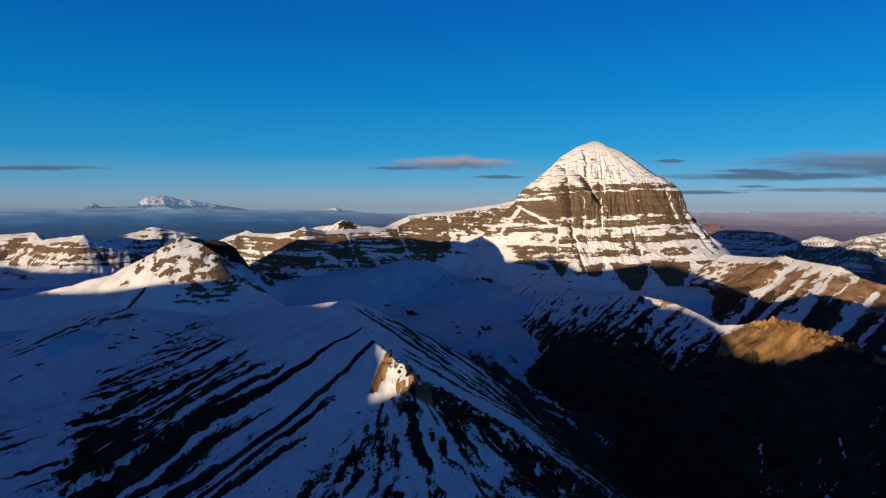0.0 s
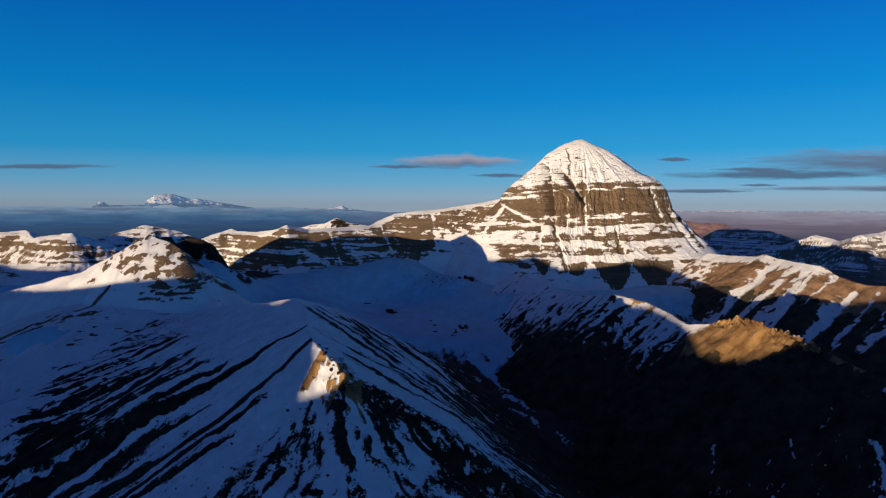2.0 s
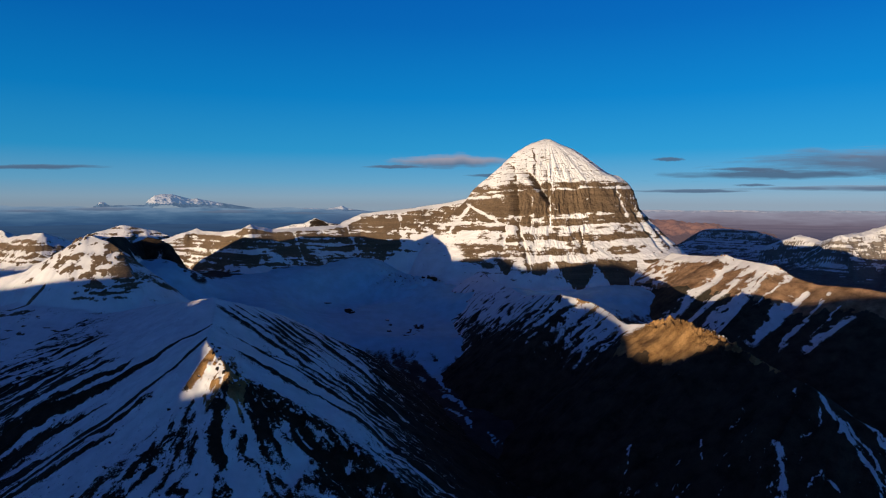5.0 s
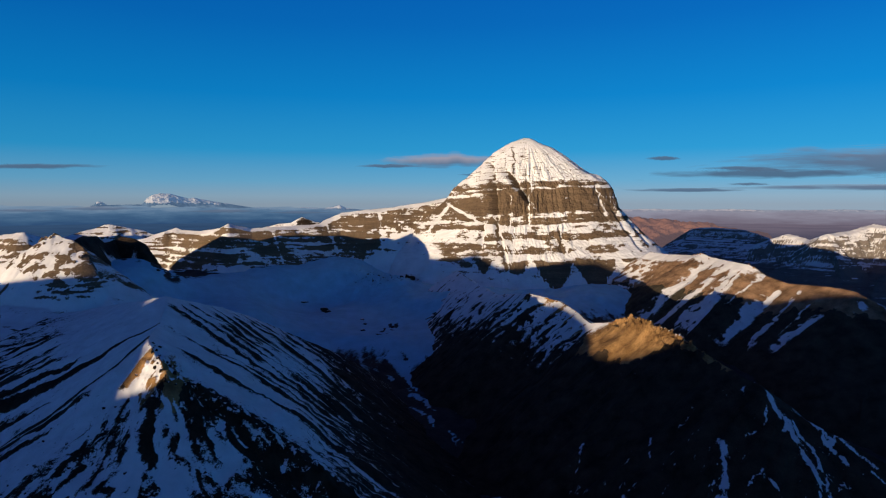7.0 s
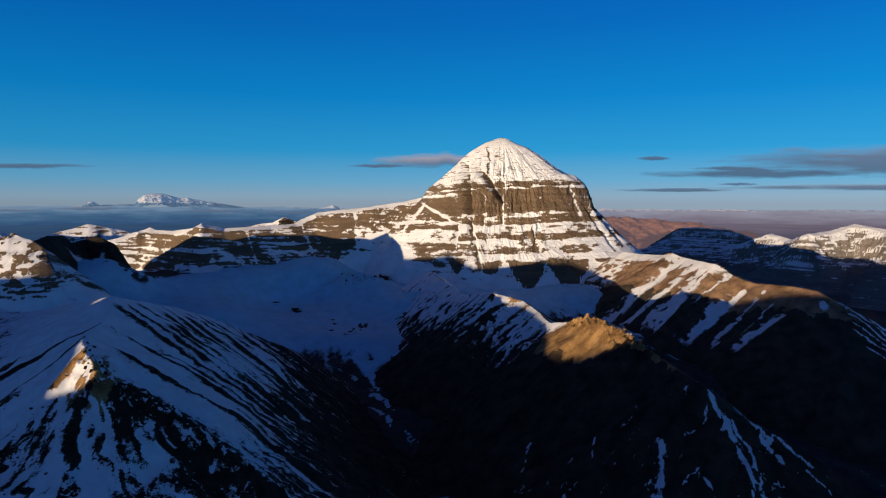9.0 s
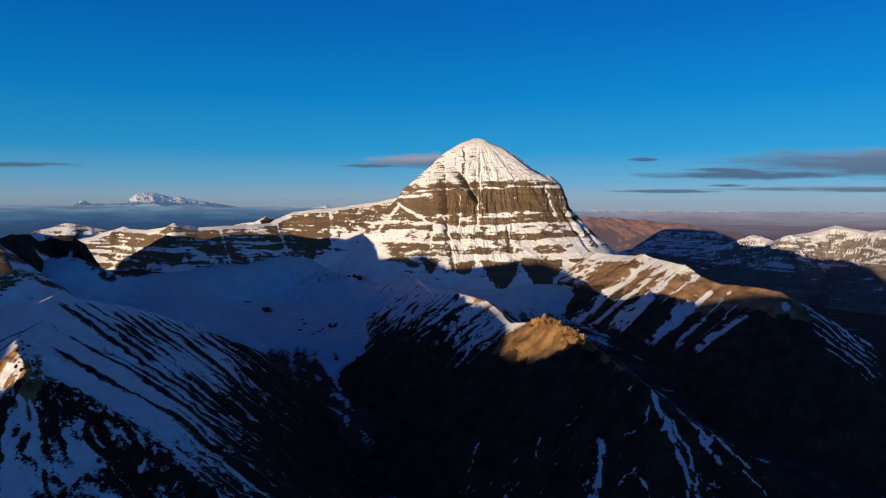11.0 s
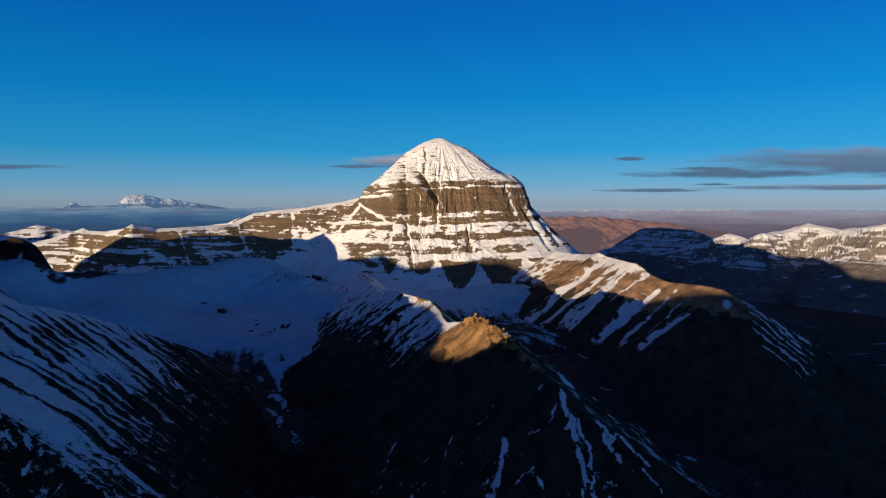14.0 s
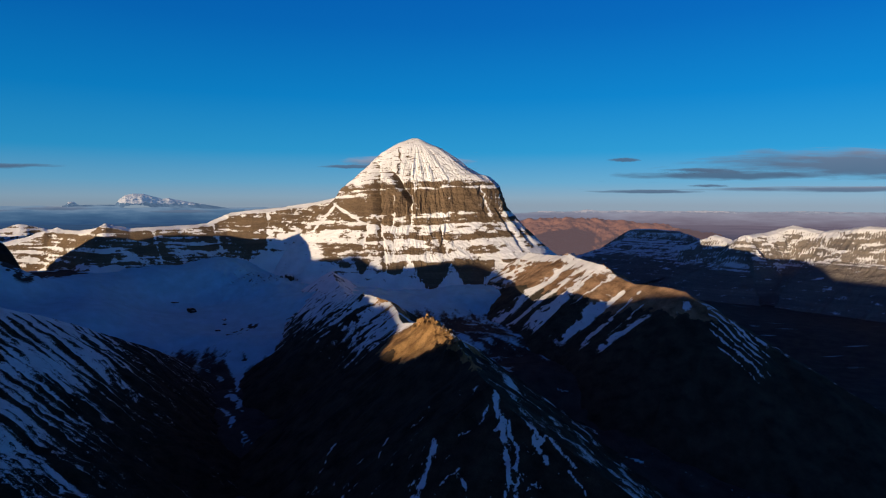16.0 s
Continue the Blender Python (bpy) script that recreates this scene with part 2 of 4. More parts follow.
def sheet(name, X, Y, Z, cover, material, keep=None, regions=None, parts=()):
    """A height field with its snow cover, as one mesh, or split by regions into parts of (name, label) under an Empty."""
    ny, nx = Z.shape
    idx = np.arange(nx * ny).reshape(ny, nx)
    quads = np.stack([idx[:-1, :-1], idx[:-1, 1:], idx[1:, 1:], idx[1:, :-1]], -1).reshape(-1, 4)
    co = np.stack([X, Y, Z], -1)
    nor = np.cross(np.gradient(co, axis=1), np.gradient(co, axis=0))
    nor /= np.linalg.norm(nor, axis=-1, keepdims=True) + 1e-12
    co, nor, cov = co.reshape(-1, 3), nor.reshape(-1, 3), cover.reshape(-1)
    if keep is not None:
        k = keep[:-1, :-1] | keep[:-1, 1:] | keep[1:, 1:] | keep[1:, :-1]
        quads = quads[k.reshape(-1)]
    if not parts:
        return new(name, mesh_of(name, co, quads, cov, nor, material))
    top = new(name)
    top.location = (float(X.mean()), float(Y.mean()), float(max(Z.min(), -20)))
    where = regions.reshape(-1)[quads[:, 0]]
    for k, (part_name, label, *own_material) in enumerate(parts):
        own = quads[where == k]
        if len(own):
            piece = new(part_name, mesh_of(part_name, co - np.array(top.location), own, cov, nor, own_material[0] if own_material else material))
            piece.parent = top
            tagged(piece, label)
    return top


def tent(X, Y, crest, right, left):
    """Slopes down from a crest line of (x, y, z): height, distance, side (+ right of travel) and way along."""
    D = np.full(X.shape, 1e9)
    S, W = np.zeros(X.shape), np.zeros(X.shape)
    s0, pieces = 0.0, []
    for (x0, y0, z0), (x1, y1, z1) in zip(crest[:-1], crest[1:]):
        dx, dy = x1 - x0, y1 - y0
        length = math.hypot(dx, dy)
        t = ((X - x0) * dx + (Y - y0) * dy) / length ** 2
        tc = np.clip(t, 0, 1)
        px, py = X - (x0 + tc * dx), Y - (y0 + tc * dy)
        d = np.hypot(px, py)
        cross = px * dy - py * dx
        near = d < D
        # round the ends and bends the way goes on with the turn, so that gullies fan out
        fan = 14 * np.arctan2((t - tc) * length, np.abs(cross) / length + 1e-6)
        D, S, W = np.where(near, d, D), np.where(near, np.sign(cross), S), np.where(near, s0 + tc * length + fan, W)
        pieces.append((d, z0 + tc * (z1 - z0)))
        s0 += length
    Z = np.full(X.shape, -1e3)
    for d, top in pieces:
        Z = np.maximum(Z, top - np.where(S > 0, fall(d, right), fall(d, left)))
    return Z, D, S, W


def fall(d, steps):
    """Drop at distance d for steps of (slope, up to distance)."""
    drop, start = 0, 0.0
    for slope, end in steps:
        drop = drop + slope * np.clip(d - start, 0, end - start)
        start = end
    return drop


def terrace(z, step, sharp, wobble):
    """Pull heights into ledges and cliffs."""
    q = (z + wobble) / step
    f = q - np.floor(q)
    g = np.where(f < sharp, f * (0.25 / sharp), 0.25 + (f - sharp) * 0.75 / (1 - sharp))
    return (np.floor(q) + g) * step - wobble


def slope_up(X, Y, Z):
    gy, gx = np.gradient(Z, Y[:, 0], X[0])
    return 1 / np.sqrt(1 + gx * gx + gy * gy)


# valley floors: spot heights, blended softly
SPOTS = ((73, 237, 15), (57, 283, 24), (32, 316, 26), (14, 341, 33), (26, 393, 42), (72, 150, 5), (22, 393, 40), (-22, 436, 46), (32, 485, 60), (-30, 512, 78),
         (-67, 490, 73), (-115, 442, 70), (-75, 369, 60), (75, 440, 60), (170, 470, 60), (185, 390, 44), (175, 330, 36),
         (190, 260, 20), (220, 200, 8), (300, 250, 8), (380, 400, 10), (509, 746, 14), (524, 624, 18), (-135, 270, 69),
         (-100, 205, 42), (-170, 200, 46), (-90, 120, 22), (0, 100, 10), (-220, 420, 58), (-250, 600, 55), (0, 640, 50),
         (150, 680, 35), (-300, 300, 50), (350, 900, 8), (-138, 394, 85))


def valley(X, Y):
    num, den = 0, 0
    for x, y, z in SPOTS:
        w = 1 / (((X - x) ** 2 + (Y - y) ** 2) / 900 + 0.15) ** 1.6
        num, den = num + w * z, den + w
    far = smooth(350, 1100, np.hypot(X - 50, Y - 350))
    return (num / den) * (1 - far)


def floor_height(X, Y):
    rough = smooth(500, 200, np.hypot(X - 20, Y - 380))
    Z = valley(X, Y) + rough * (1.5 * fbm(X / 45, Y / 45, 5, 3) + 0.8 * ridged(X / 16, Y / 22, 4, 8) * smooth(30, 80, X + 0.1 * Y))
    ice = np.exp(-(((X - 10) / 32) ** 2 + ((Y - 478) / 24) ** 2))       # crevassed ice under the headwall
    return Z + ice * 3.4 * ridged(X / 8, Y / 4.5, 4, 21) + rough * 0.5 * ridged(X / 34 + 2, Y / 15, 3, 22)


def build_ground():
    def axis(a, b, cell, lo, hi):
        inner = np.arange(a, b + cell, cell)
        steps = np.cumsum(cell * 1.16 ** np.arange(1, 60))
        return np.concatenate([(a - steps[a - steps > lo])[::-1], inner, b + cell + steps[b + steps < hi]])
    X, Y = np.meshgrid(axis(-190, 260, 1.4, -4800, 4800), axis(110, 540, 1.4, -4800, 4800))
    Z = floor_height(X, Y)
    flow = fbm((X + 0.25 * Y) / 3.6, (Y - 0.25 * X) / 60, 5, 5, 0.6)
    snowline = 32 + 13 * smooth(45, 75, X) * smooth(330, 400, Y) + 4 * flow
    cover = 0.8 + 0.16 * fbm(X / 30, Y / 30, 4, 31)
    bare = smooth(12, -9, Z - snowline) * smooth(-70, -30, X)
    bare = np.maximum(bare, smooth(140, 175, X) * smooth(395, 335, Y + 40 * fbm((X + Y) / 10, (X - Y) / 40, 4, 6)))
    cover = cover - 0.75 * bare
    # rock ledges under the headwall, cracks in the ice
    cover = cover - 0.8 * rock_ledge(X, Y, Z)
    cover = cover - 0.5 * np.exp(-(((X - 14) / 30) ** 2 + ((Y - 476) / 20) ** 2)) * smooth(0.15, 0.5, fbm(X / 4, Y / 3, 4, 37))
    scar = np.exp(-((X - 25 - 0.12 * (Y - 395)) / 4.5) ** 2) * smooth(376, 384, Y) * smooth(418, 406, Y)
    cover = cover - 0.9 * scar * smooth(-0.1, 0.35, fbm(X / 3.2, Y / 9, 4, 38))
    cliffs = smooth(-98, -114, X) * smooth(-178, -162, X) * smooth(382, 396, Y) * smooth(456, 442, Y)
    cover = cover - 0.85 * cliffs * smooth(-0.08, 0.2, fbm((X + 0.4 * Y) / 6, (Y - 0.4 * X) / 26, 5, 40, 0.6))
    # snow lies on in the stream bed and in thin streaks
    bed = np.exp(-((X - np.interp(Y, (120, 200, 245, 293, 340, 393), (84, 72, 70, 53, 42, 24)) - 3 * fbm(Y / 14, X * 0, 3, 9)) / np.interp(Y, (220, 293, 345, 393), (2.6, 3.6, 7, 13))) ** 2)
    cover = cover + bare * (0.8 * bed * smooth(-0.1, 0.4, fbm((X + 0.3 * Y) / 4, (Y - 0.3 * X) / 16, 5, 33) + 0.3 * smooth(300, 350, Y)) + 0.45 * smooth(0.3, 0.7, fbm((X + Y) / 6, (X - Y) / 22, 4, 34)))
    out = np.hypot(X - 50, Y - 350) > 420
    cover = np.where(out, 0.2 + 0.3 * fbm(X / 40, Y / 30, 5, 35, 0.6), cover)
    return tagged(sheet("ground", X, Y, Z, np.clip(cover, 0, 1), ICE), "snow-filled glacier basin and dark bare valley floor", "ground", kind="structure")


def lines(w, at, width, d):
    """Dark ribs down a flank: (way along, first distance, strength), as a value 0 to 1."""
    total = 0
    for w0, d0, k in at:
        total = np.maximum(total, k * np.exp(-((w - w0) / width) ** 2) * smooth(d0 - 2, d0 + 5, d))
    return total


def stroke(X, Y, points, wide):
    """1 along a line of (x, y) in the plan, falling off to its sides within a width."""
    near = np.full(X.shape, 1e9)
    for (x0, y0), (x1, y1) in zip(points[:-1], points[1:]):
        dx, dy = x1 - x0, y1 - y0
        t = np.clip(((X - x0) * dx + (Y - y0) * dy) / (dx * dx + dy * dy), 0, 1)
        near = np.minimum(near, np.hypot(X - x0 - t * dx, Y - y0 - t * dy))
    return np.exp(-(near / wide) ** 2)


def rock_ledge(X, Y, Z):
    """Two thin broken rock ledges in the snow under the headwall."""
    level = np.interp(X, (-150, -125, -60, -30, 20), (69.5, 70.5, 74.5, 78, 82)) + 0.8 * fbm(X / 18, Y / 18, 3, 39)
    broken = smooth(-0.25, 0.1, fbm(X / 12, Y / 12, 4, 30) + 0.35 * smooth(-70, -100, X))
    one = np.exp(-(np.abs(Z - level) / np.interp(X, (-125, -80, -30), (1.3, 0.6, 0.35))) ** 2.5) * smooth(-160, -150, X) * smooth(-10, -30, X)
    two = np.exp(-(np.abs(Z - level - 4.2) / 0.7) ** 2.5) * smooth(-150, -140, X) * smooth(-40, -70, X) * smooth(-0.1, 0.25, fbm(X / 9, Y / 9, 4, 29))
    return np.maximum(one * broken, two) * smooth(415, 430, Y)


HEIGHTS = {}


def height_on(name, x, y):
    xs, ys, Z = HEIGHTS[name]
    return float(Z[np.argmin(np.abs(ys - y)), np.argmin(np.abs(xs - x))])


def mountain(name, box, cell, crests, material, label, category="mountain", relief=1.0, strata=None, gully=(9.0, 60.0), rib=1.3, floor=-30.0, seed=1,
             cover=None, regions=None, parts=(), shape=None):
    """A mountain from its crest lines; cover and regions work on the fields of a dict."""
    cx, cy = cell if isinstance(cell, tuple) else (cell, cell)
    X, Y = np.meshgrid(np.arange(box[0], box[1] + cx, cx), np.arange(box[2], box[3] + cy, cy))
    Z = np.full(X.shape, -1e3)
    D, W, S, K = (np.zeros(X.shape) for _ in range(4))
    wob = 1.6 * relief
    Xw, Yw = X + wob * fbm(X / 23, Y / 23, 4, seed + 40), Y + wob * fbm(X / 23 + 9, Y / 23, 4, seed + 41)
    for k, (crest, right, left) in enumerate(crests):
        z, d, side, way = tent(Xw, Yw, crest, right, left)
        on = z > Z
        Z, D, W, S, K = np.where(on, z, Z), np.where(on, d, D), np.where(on, way, W), np.where(on, side, S), np.where(on, k, K)
    if shape:
        Z = shape(X, Y, Z, D, W, S, K)
    # gullies and ribs run down the fall line
    amp = relief * smooth(0, 18, D)
    Z = Z + amp * rib * ridged(W / gully[0], D / gully[1] + 7 * S + 31 * K, 4, seed)
    Z = Z + relief * 0.8 * fbm(X / 14, Y / 14, 6, seed + 9) * (0.35 + 0.65 * smooth(0, 8, D))
    if strata:
        wobble = 1.3 * fbm(X / 60, Y / 60, 3, seed + 11)
        for step, sharp, share in strata:
            Z = Z * (1 - share) + share * terrace(Z, step, sharp, wobble)
    f = dict(X=X, Y=Y, Z=Z, D=D, W=W, S=S, K=K, up=slope_up(X, Y, Z), seed=seed)
    C = cover(f)
    if "raise" in f:
        Z = Z + f["raise"]
    keep = Z > np.maximum(valley(X, Y) - 6, floor)
    HEIGHTS[name] = (X[0], Y[:, 0], Z)
    R = regions(f).astype(int) if regions else None
    return tagged(sheet(name, X, Y, Z, np.clip(C, 0, 1), material, keep, R, parts), label, category)


def banded(snow, slope=(0.55, 0.85), band=0.35, length=40.0):
    """Snow on the ledges of layered rock."""
    def cover(f):
        lay = fbm(f["X"] / length + f["Y"] / length, f["Z"] / 2.4, 4, f["seed"] + 20, 0.6)
        return snow + band * lay + 0.9 * (smooth(*slope, f["up"]) - 0.5) + 0.3 * fbm(f["X"] / 18, f["Y"] / 18, 4, f["seed"] + 3)
    return cover


# ---- the great pyramid ----
def build_great_peak():
    cx, cy = 125.0, 534.0
    rows, cols = 370, 880
    zz = np.linspace(173.0, 40.0, rows)
    th = np.linspace(radians(-205), radians(30), cols)
    T, Zg = np.meshgrid(th, zz)
    along = T * 60
    strat = 1.0 * fbm(along / 45, Zg * 0.0, 3, 5) - 0.02 * (along + 94)
    Zt = terrace(Zg, 6.2, 0.3, strat) * 0.5 + terrace(Zg, 2.1, 0.35, strat) * 0.4 + Zg * 0.1

    def prof(pairs):
        h, r = zip(*pairs)
        return np.interp(-Zt, [-v for v in h], r)
    left = prof(((173.4, 0), (172.2, 5), (169.4, 13), (166.4, 18.5), (161, 27), (151, 37.5), (141.4, 48), (131.8, 59), (125, 64), (116, 72), (100, 90), (80, 106), (60, 118), (40, 130)))
    right = prof(((173.2, 0), (172, 4), (168.4, 11), (164.5, 21), (156.8, 32.5), (148.2, 44), (144.3, 50), (142.4, 58), (136.7, 65), (129, 69), (116.5, 74.5), (107.8, 82), (97.3, 92), (85.7, 105), (76, 117), (60, 134), (40, 152)))
    front = prof(((173.2, 0), (172, 3), (166, 9), (160, 13.5), (150, 20), (140, 25.5), (132, 29), (118, 31), (104, 34), (85, 46), (72, 57), (61, 66), (40, 90)))
    c, s = np.cos(T), np.sin(T)
    a = np.where(c > 0, right, left)
    p = 2.4
    R = (np.abs(c / np.maximum(a, 0.01)) ** p + np.abs(s / np.maximum(front, 0.01)) ** p) ** (-1 / p)
    swell = smooth(172, 150, Zg)
    R = R + swell * (0.9 * ridged(along / 13, Zg / 60, 4, 2) + 1.2 * fbm(along / 16, Zg / 16, 5, 8) + 0.45 * fbm(along / 3, Zg / 2.2, 4, 12))
    XF = cx + R * c                                     # place across the face
    lean = Zg - 118

    def gully(x0, wid, tilt, top, bottom):
        return np.exp(-((XF - x0 - tilt * lean + 1.7 * fbm(Zg / 7, Zg * 0 + x0, 4, 91)) / wid) ** 2) * smooth(top + 3, top - 4, Zg) * smooth(bottom - 3, bottom + 4, Zg)
    # clefts of the face, each with a steep dark side and a snow runnel: place, width, tilt, top, bottom
    clefts = ((96, 2.3, -0.08, 152, 112, 9.0), (97, 1.2, -0.05, 114, 98, 3.0), (125.5, 2.2, -0.72, 145, 121, 9.5), (108, 1.3, 0.0, 128, 104, 1.6), (123, 1.3, 0.02, 136, 106, 1.6),
              (94, 1.5, -0.25, 108, 74, 2.4), (145, 1.3, -0.10, 103, 86, 2.0), (190, 2.0, -0.62, 118, 84, 2.6), (112, 1.2, 0.05, 165, 140, 1.2), (181, 1.6, -0.25, 135, 112, 1.6), (196, 1.5, -0.75, 116, 88, 4.0), (88, 1.6, 0.05, 108, 92, 3.5), (150, 1.1, 0.0, 103, 92, 3.0))
    for x0, wid, tilt, top, bottom, depth in clefts:
        R = R - depth * gully(x0, wid, tilt, top, bottom) * swell
    R = np.maximum(R, 0.02)
    X, Y = cx + R * c, cy + R * s
    # snow: the cap, then bands (height, half thickness, from x, to x, amount) on bare walls
    ledge = smooth(0.2, 1.2, np.gradient(R, axis=0) / (zz[0] - zz[1]))
    vert = fbm(XF / 1.9, Zg / 26, 5, 60, 0.6)
    lay = fbm(XF / 34 + 3, (Zg + strat) / 1.5, 4, 70, 0.6)
    patch = fbm(XF / 11, Zg / 5, 5, 73, 0.6)
    zb = Zg + strat + 0.8 * fbm(XF / 9, Zg / 9, 4, 76)
    # layers from the foot up: height and snow, for the wall to the right of the great cleft and for that to its left
    def layers(pairs):
        h, v = zip(*pairs)
        return np.interp(zb, h, v)
    right_side = layers(((60, 0.85), (66, 0.8), (68, 0.72), (73, 0.66), (75, 0.72), (81, 0.8), (83, 0.4), (86, 0.34), (88, 0.74), (91, 0.78), (93, 0.33), (96, 0.28), (98, 0.74), (103.5, 0.82), (105, 0.3), (108, 0.22),
                         (109.5, 0.55), (111.5, 0.5), (113, 0.12), (129.5, 0.07), (131, 0.12), (131.6, 0.68), (132.4, 0.68), (133.2, 0.16), (136.5, 0.24), (138, 0.6), (139, 0.35), (141, 0.82), (180, 0.9)))
    left_side = layers(((60, 0.85), (72, 0.7), (77, 0.36), (88, 0.34), (91, 0.4), (93.5, 0.72), (100, 0.72), (102, 0.25), (104.5, 0.25), (105.8, 0.74), (107.4, 0.74), (108.6, 0.22), (125, 0.24), (126.4, 0.7), (127.8, 0.7), (129, 0.28), (131, 0.5),
                        (132, 0.3), (134, 0.64), (135.5, 0.4), (138, 0.8), (180, 0.9)))
    split = smooth(86, 94, XF + 1.5 * vert)
    run = fbm(XF / 22 + 5, (Zg + strat) / 3.0, 4, 74, 0.5)
    cover = left_side * (1 - split) + right_side * split - 0.05 * smooth(112, 106, zb) * smooth(66, 74, zb)
    bare = smooth(112, 114.5, zb) * smooth(131, 129, zb)
    cover = cover + (0.36 * run + 0.38 * patch + 0.12 * lay) * (1 - 0.55 * bare) + 0.16 * (ledge - 0.4)
    # thin dark layer lines and flutings in the cap, mostly to the left of its runnel
    cap = smooth(134, 140, Zg)
    line = smooth(0.22, 0.45, fbm(XF / 9, (Zg + strat) / 0.8, 3, 71, 0.5) + 0.22 * patch - 0.14 * smooth(118, 134, XF) - 0.1 * smooth(158, 168, Zg))
    flute = smooth(0.35, 0.6, fbm(XF / 1.2, Zg / 14, 4, 72)) * smooth(168, 150, Zg)
    cover = cover * (1 - cap) + cap * (np.minimum(cover, 1.0) * 0.3 + 0.62 + 0.08 * patch - 0.5 * line - 0.3 * flute)
    cover = cover - 0.2 * smooth(164, 178, XF + 0.35 * (Zg - 100)) * smooth(90, 97, Zg) * smooth(120, 110, Zg) * (1 + run)
    spots = np.exp(-((XF - 145) / 7) ** 2 - ((Zg - 112) / 2.2) ** 2) + 0.8 * np.exp(-((XF - 152) / 1.6) ** 2 - ((Zg - 124) / 0.8) ** 2)
    cover = cover + 0.5 * spots
    cover = cover + 0.4 * smooth(0.35, 0.6, vert) * bare * smooth(168, 176, XF + 0.6 * (Zg - 122))       # thin snow lines at the right edge of the wall
    # snow ramps round the three-cornered wall, runnels, apron
    ramp = np.exp(-((Zg - 118.5 + 0.56 * (XF - 62)) / 1.2) ** 2) * smooth(59, 62, XF) * smooth(90, 85, XF)
    ramp = np.maximum(ramp, np.exp(-((Zg - 118.5 - 1.2 * (XF - 62)) / 2.0) ** 2) * smooth(44, 48, XF) * smooth(64, 61, XF))
    cover = cover + 0.7 * ramp
    # snow taken off to paint each cleft's shaded side dark, beside its runnel
    for x0, wid, tilt, top, bottom, depth in clefts:
        cover = cover + 0.6 * gully(x0 + 1.5, wid * 0.75, tilt, top, bottom - 6) * smooth(-0.8, 0.0, vert) - 0.55 * gully(x0 - 1.3, wid * 0.6, tilt, top, bottom)
    fan = np.exp(-((XF - 108 + 0.42 * (Zg - 88)) / 11) ** 2) * smooth(104, 96, Zg)
    cover = cover + 0.28 * fan * (0.4 + 1.6 * fbm((XF + 0.42 * Zg) / 1.6, Zg / 30, 4, 77))
    cover = cover + (0.42 + 0.5 * patch) * smooth(188, 197, XF + 0.55 * (Zg - 80) + 9 * patch) * smooth(91, 84, Zg - 0.25 * (XF - 200))
    cover = cover + 0.6 * smooth(58, 48, XF + 5 * patch) * smooth(93, 85, Zg + 3 * patch)
    foot = smooth(68, 61, Zg + 7 * fbm(XF / 9, Zg / 30, 4, 78))
    cover = cover * (1 - foot) + foot * 0.85
    # dark rounded buttresses that reach down into the apron
    for x0, half, bottom in ((111, 13, 66), (139, 13.5, 58), (170, 15, 58.5), (88, 8, 68), (197, 9, 72)):
        low = bottom + 16 * ((XF - x0 + 1.5 * vert) / half) ** 2 + 1.5 * patch
        cover = cover - 0.8 * smooth(-1, 2, Zg - low) * smooth(78.5, 75.5, zb)
    region = np.where(Zg > 137, 0, np.where(Zg > 106, 1, np.where(Zg > 68, 2, 3)))
    ob = sheet("pyramid_peak", X[::-1], Y[::-1], Zg[::-1], np.clip(cover, 0, 1)[::-1], STONE, None, region[::-1],
               (("snow_cap", "white snow cap with thin rock lines"), ("rock_wall", "sheer brown rock wall with snow runnels"),
                ("ledge_band", "snow ledges between brown rock layers"), ("snow_apron", "shaded snow apron with dark buttresses")))
    return tagged(ob, "tall pyramid-shaped peak with snow cap and banded brown rock walls", "mountain")


build_great_peak()


# ---- headwall and the peaks to its left ----
def headwall_cover(f):
    X, Y, Z, D, W, S = (f[k] for k in "XYZDWS")
    zl = Z + 0.03 * X + 0.6 * fbm(X / 20, Y / 20, 3, 40)
    lay = fbm(X / 46 + Y / 60, zl / 2.1, 4, 41, 0.6)
    patch = fbm(X / 8, Z / 4, 5, 42, 0.6)
    c = 0.34 + 0.55 * lay + 0.42 * patch + 0.5 * (smooth(0.4, 0.75, f["up"]) - 0.35)
    c = c + 0.55 * smooth(-8, 18, X) * smooth(10, 15, D + 4 * patch) + 0.8 * smooth(4.5, 2.0, D + 3 * patch)
    c = c + 0.9 * smooth(19, 24, D + 5 * fbm(X / 14, Y / 14, 3, 43)) - 0.2 * smooth(-40, -20, X) * smooth(4, -6, X) * smooth(6, 12, D) * smooth(20, 16, D)
    c = c + 0.5 * np.exp(-((D - 13 - 2 * patch) / 0.9) ** 2) * smooth(-0.2, 0.3, fbm(X / 24, Y / 24, 3, 44)) * smooth(-20, -60, X)      # one snowy step in the cliff
    for w0, lean in ((96, 0.25), (143, 0.3), (186, 0.35)):                                   # snow runnels across the wall
        c = c + 0.6 * np.exp(-((W - w0 + lean * D + 0.8 * patch) / 1.1) ** 2) * smooth(-0.9, -0.2, patch)
    c = c + (0.04 + 0.3 * lay) * smooth(6, 9, D) * smooth(19, 16, D) * smooth(100, 130, W)
    c = c - 0.85 * rock_ledge(X, Y, Z) * smooth(18, 24, D)
    return np.where(S > 0, 0.8, c)


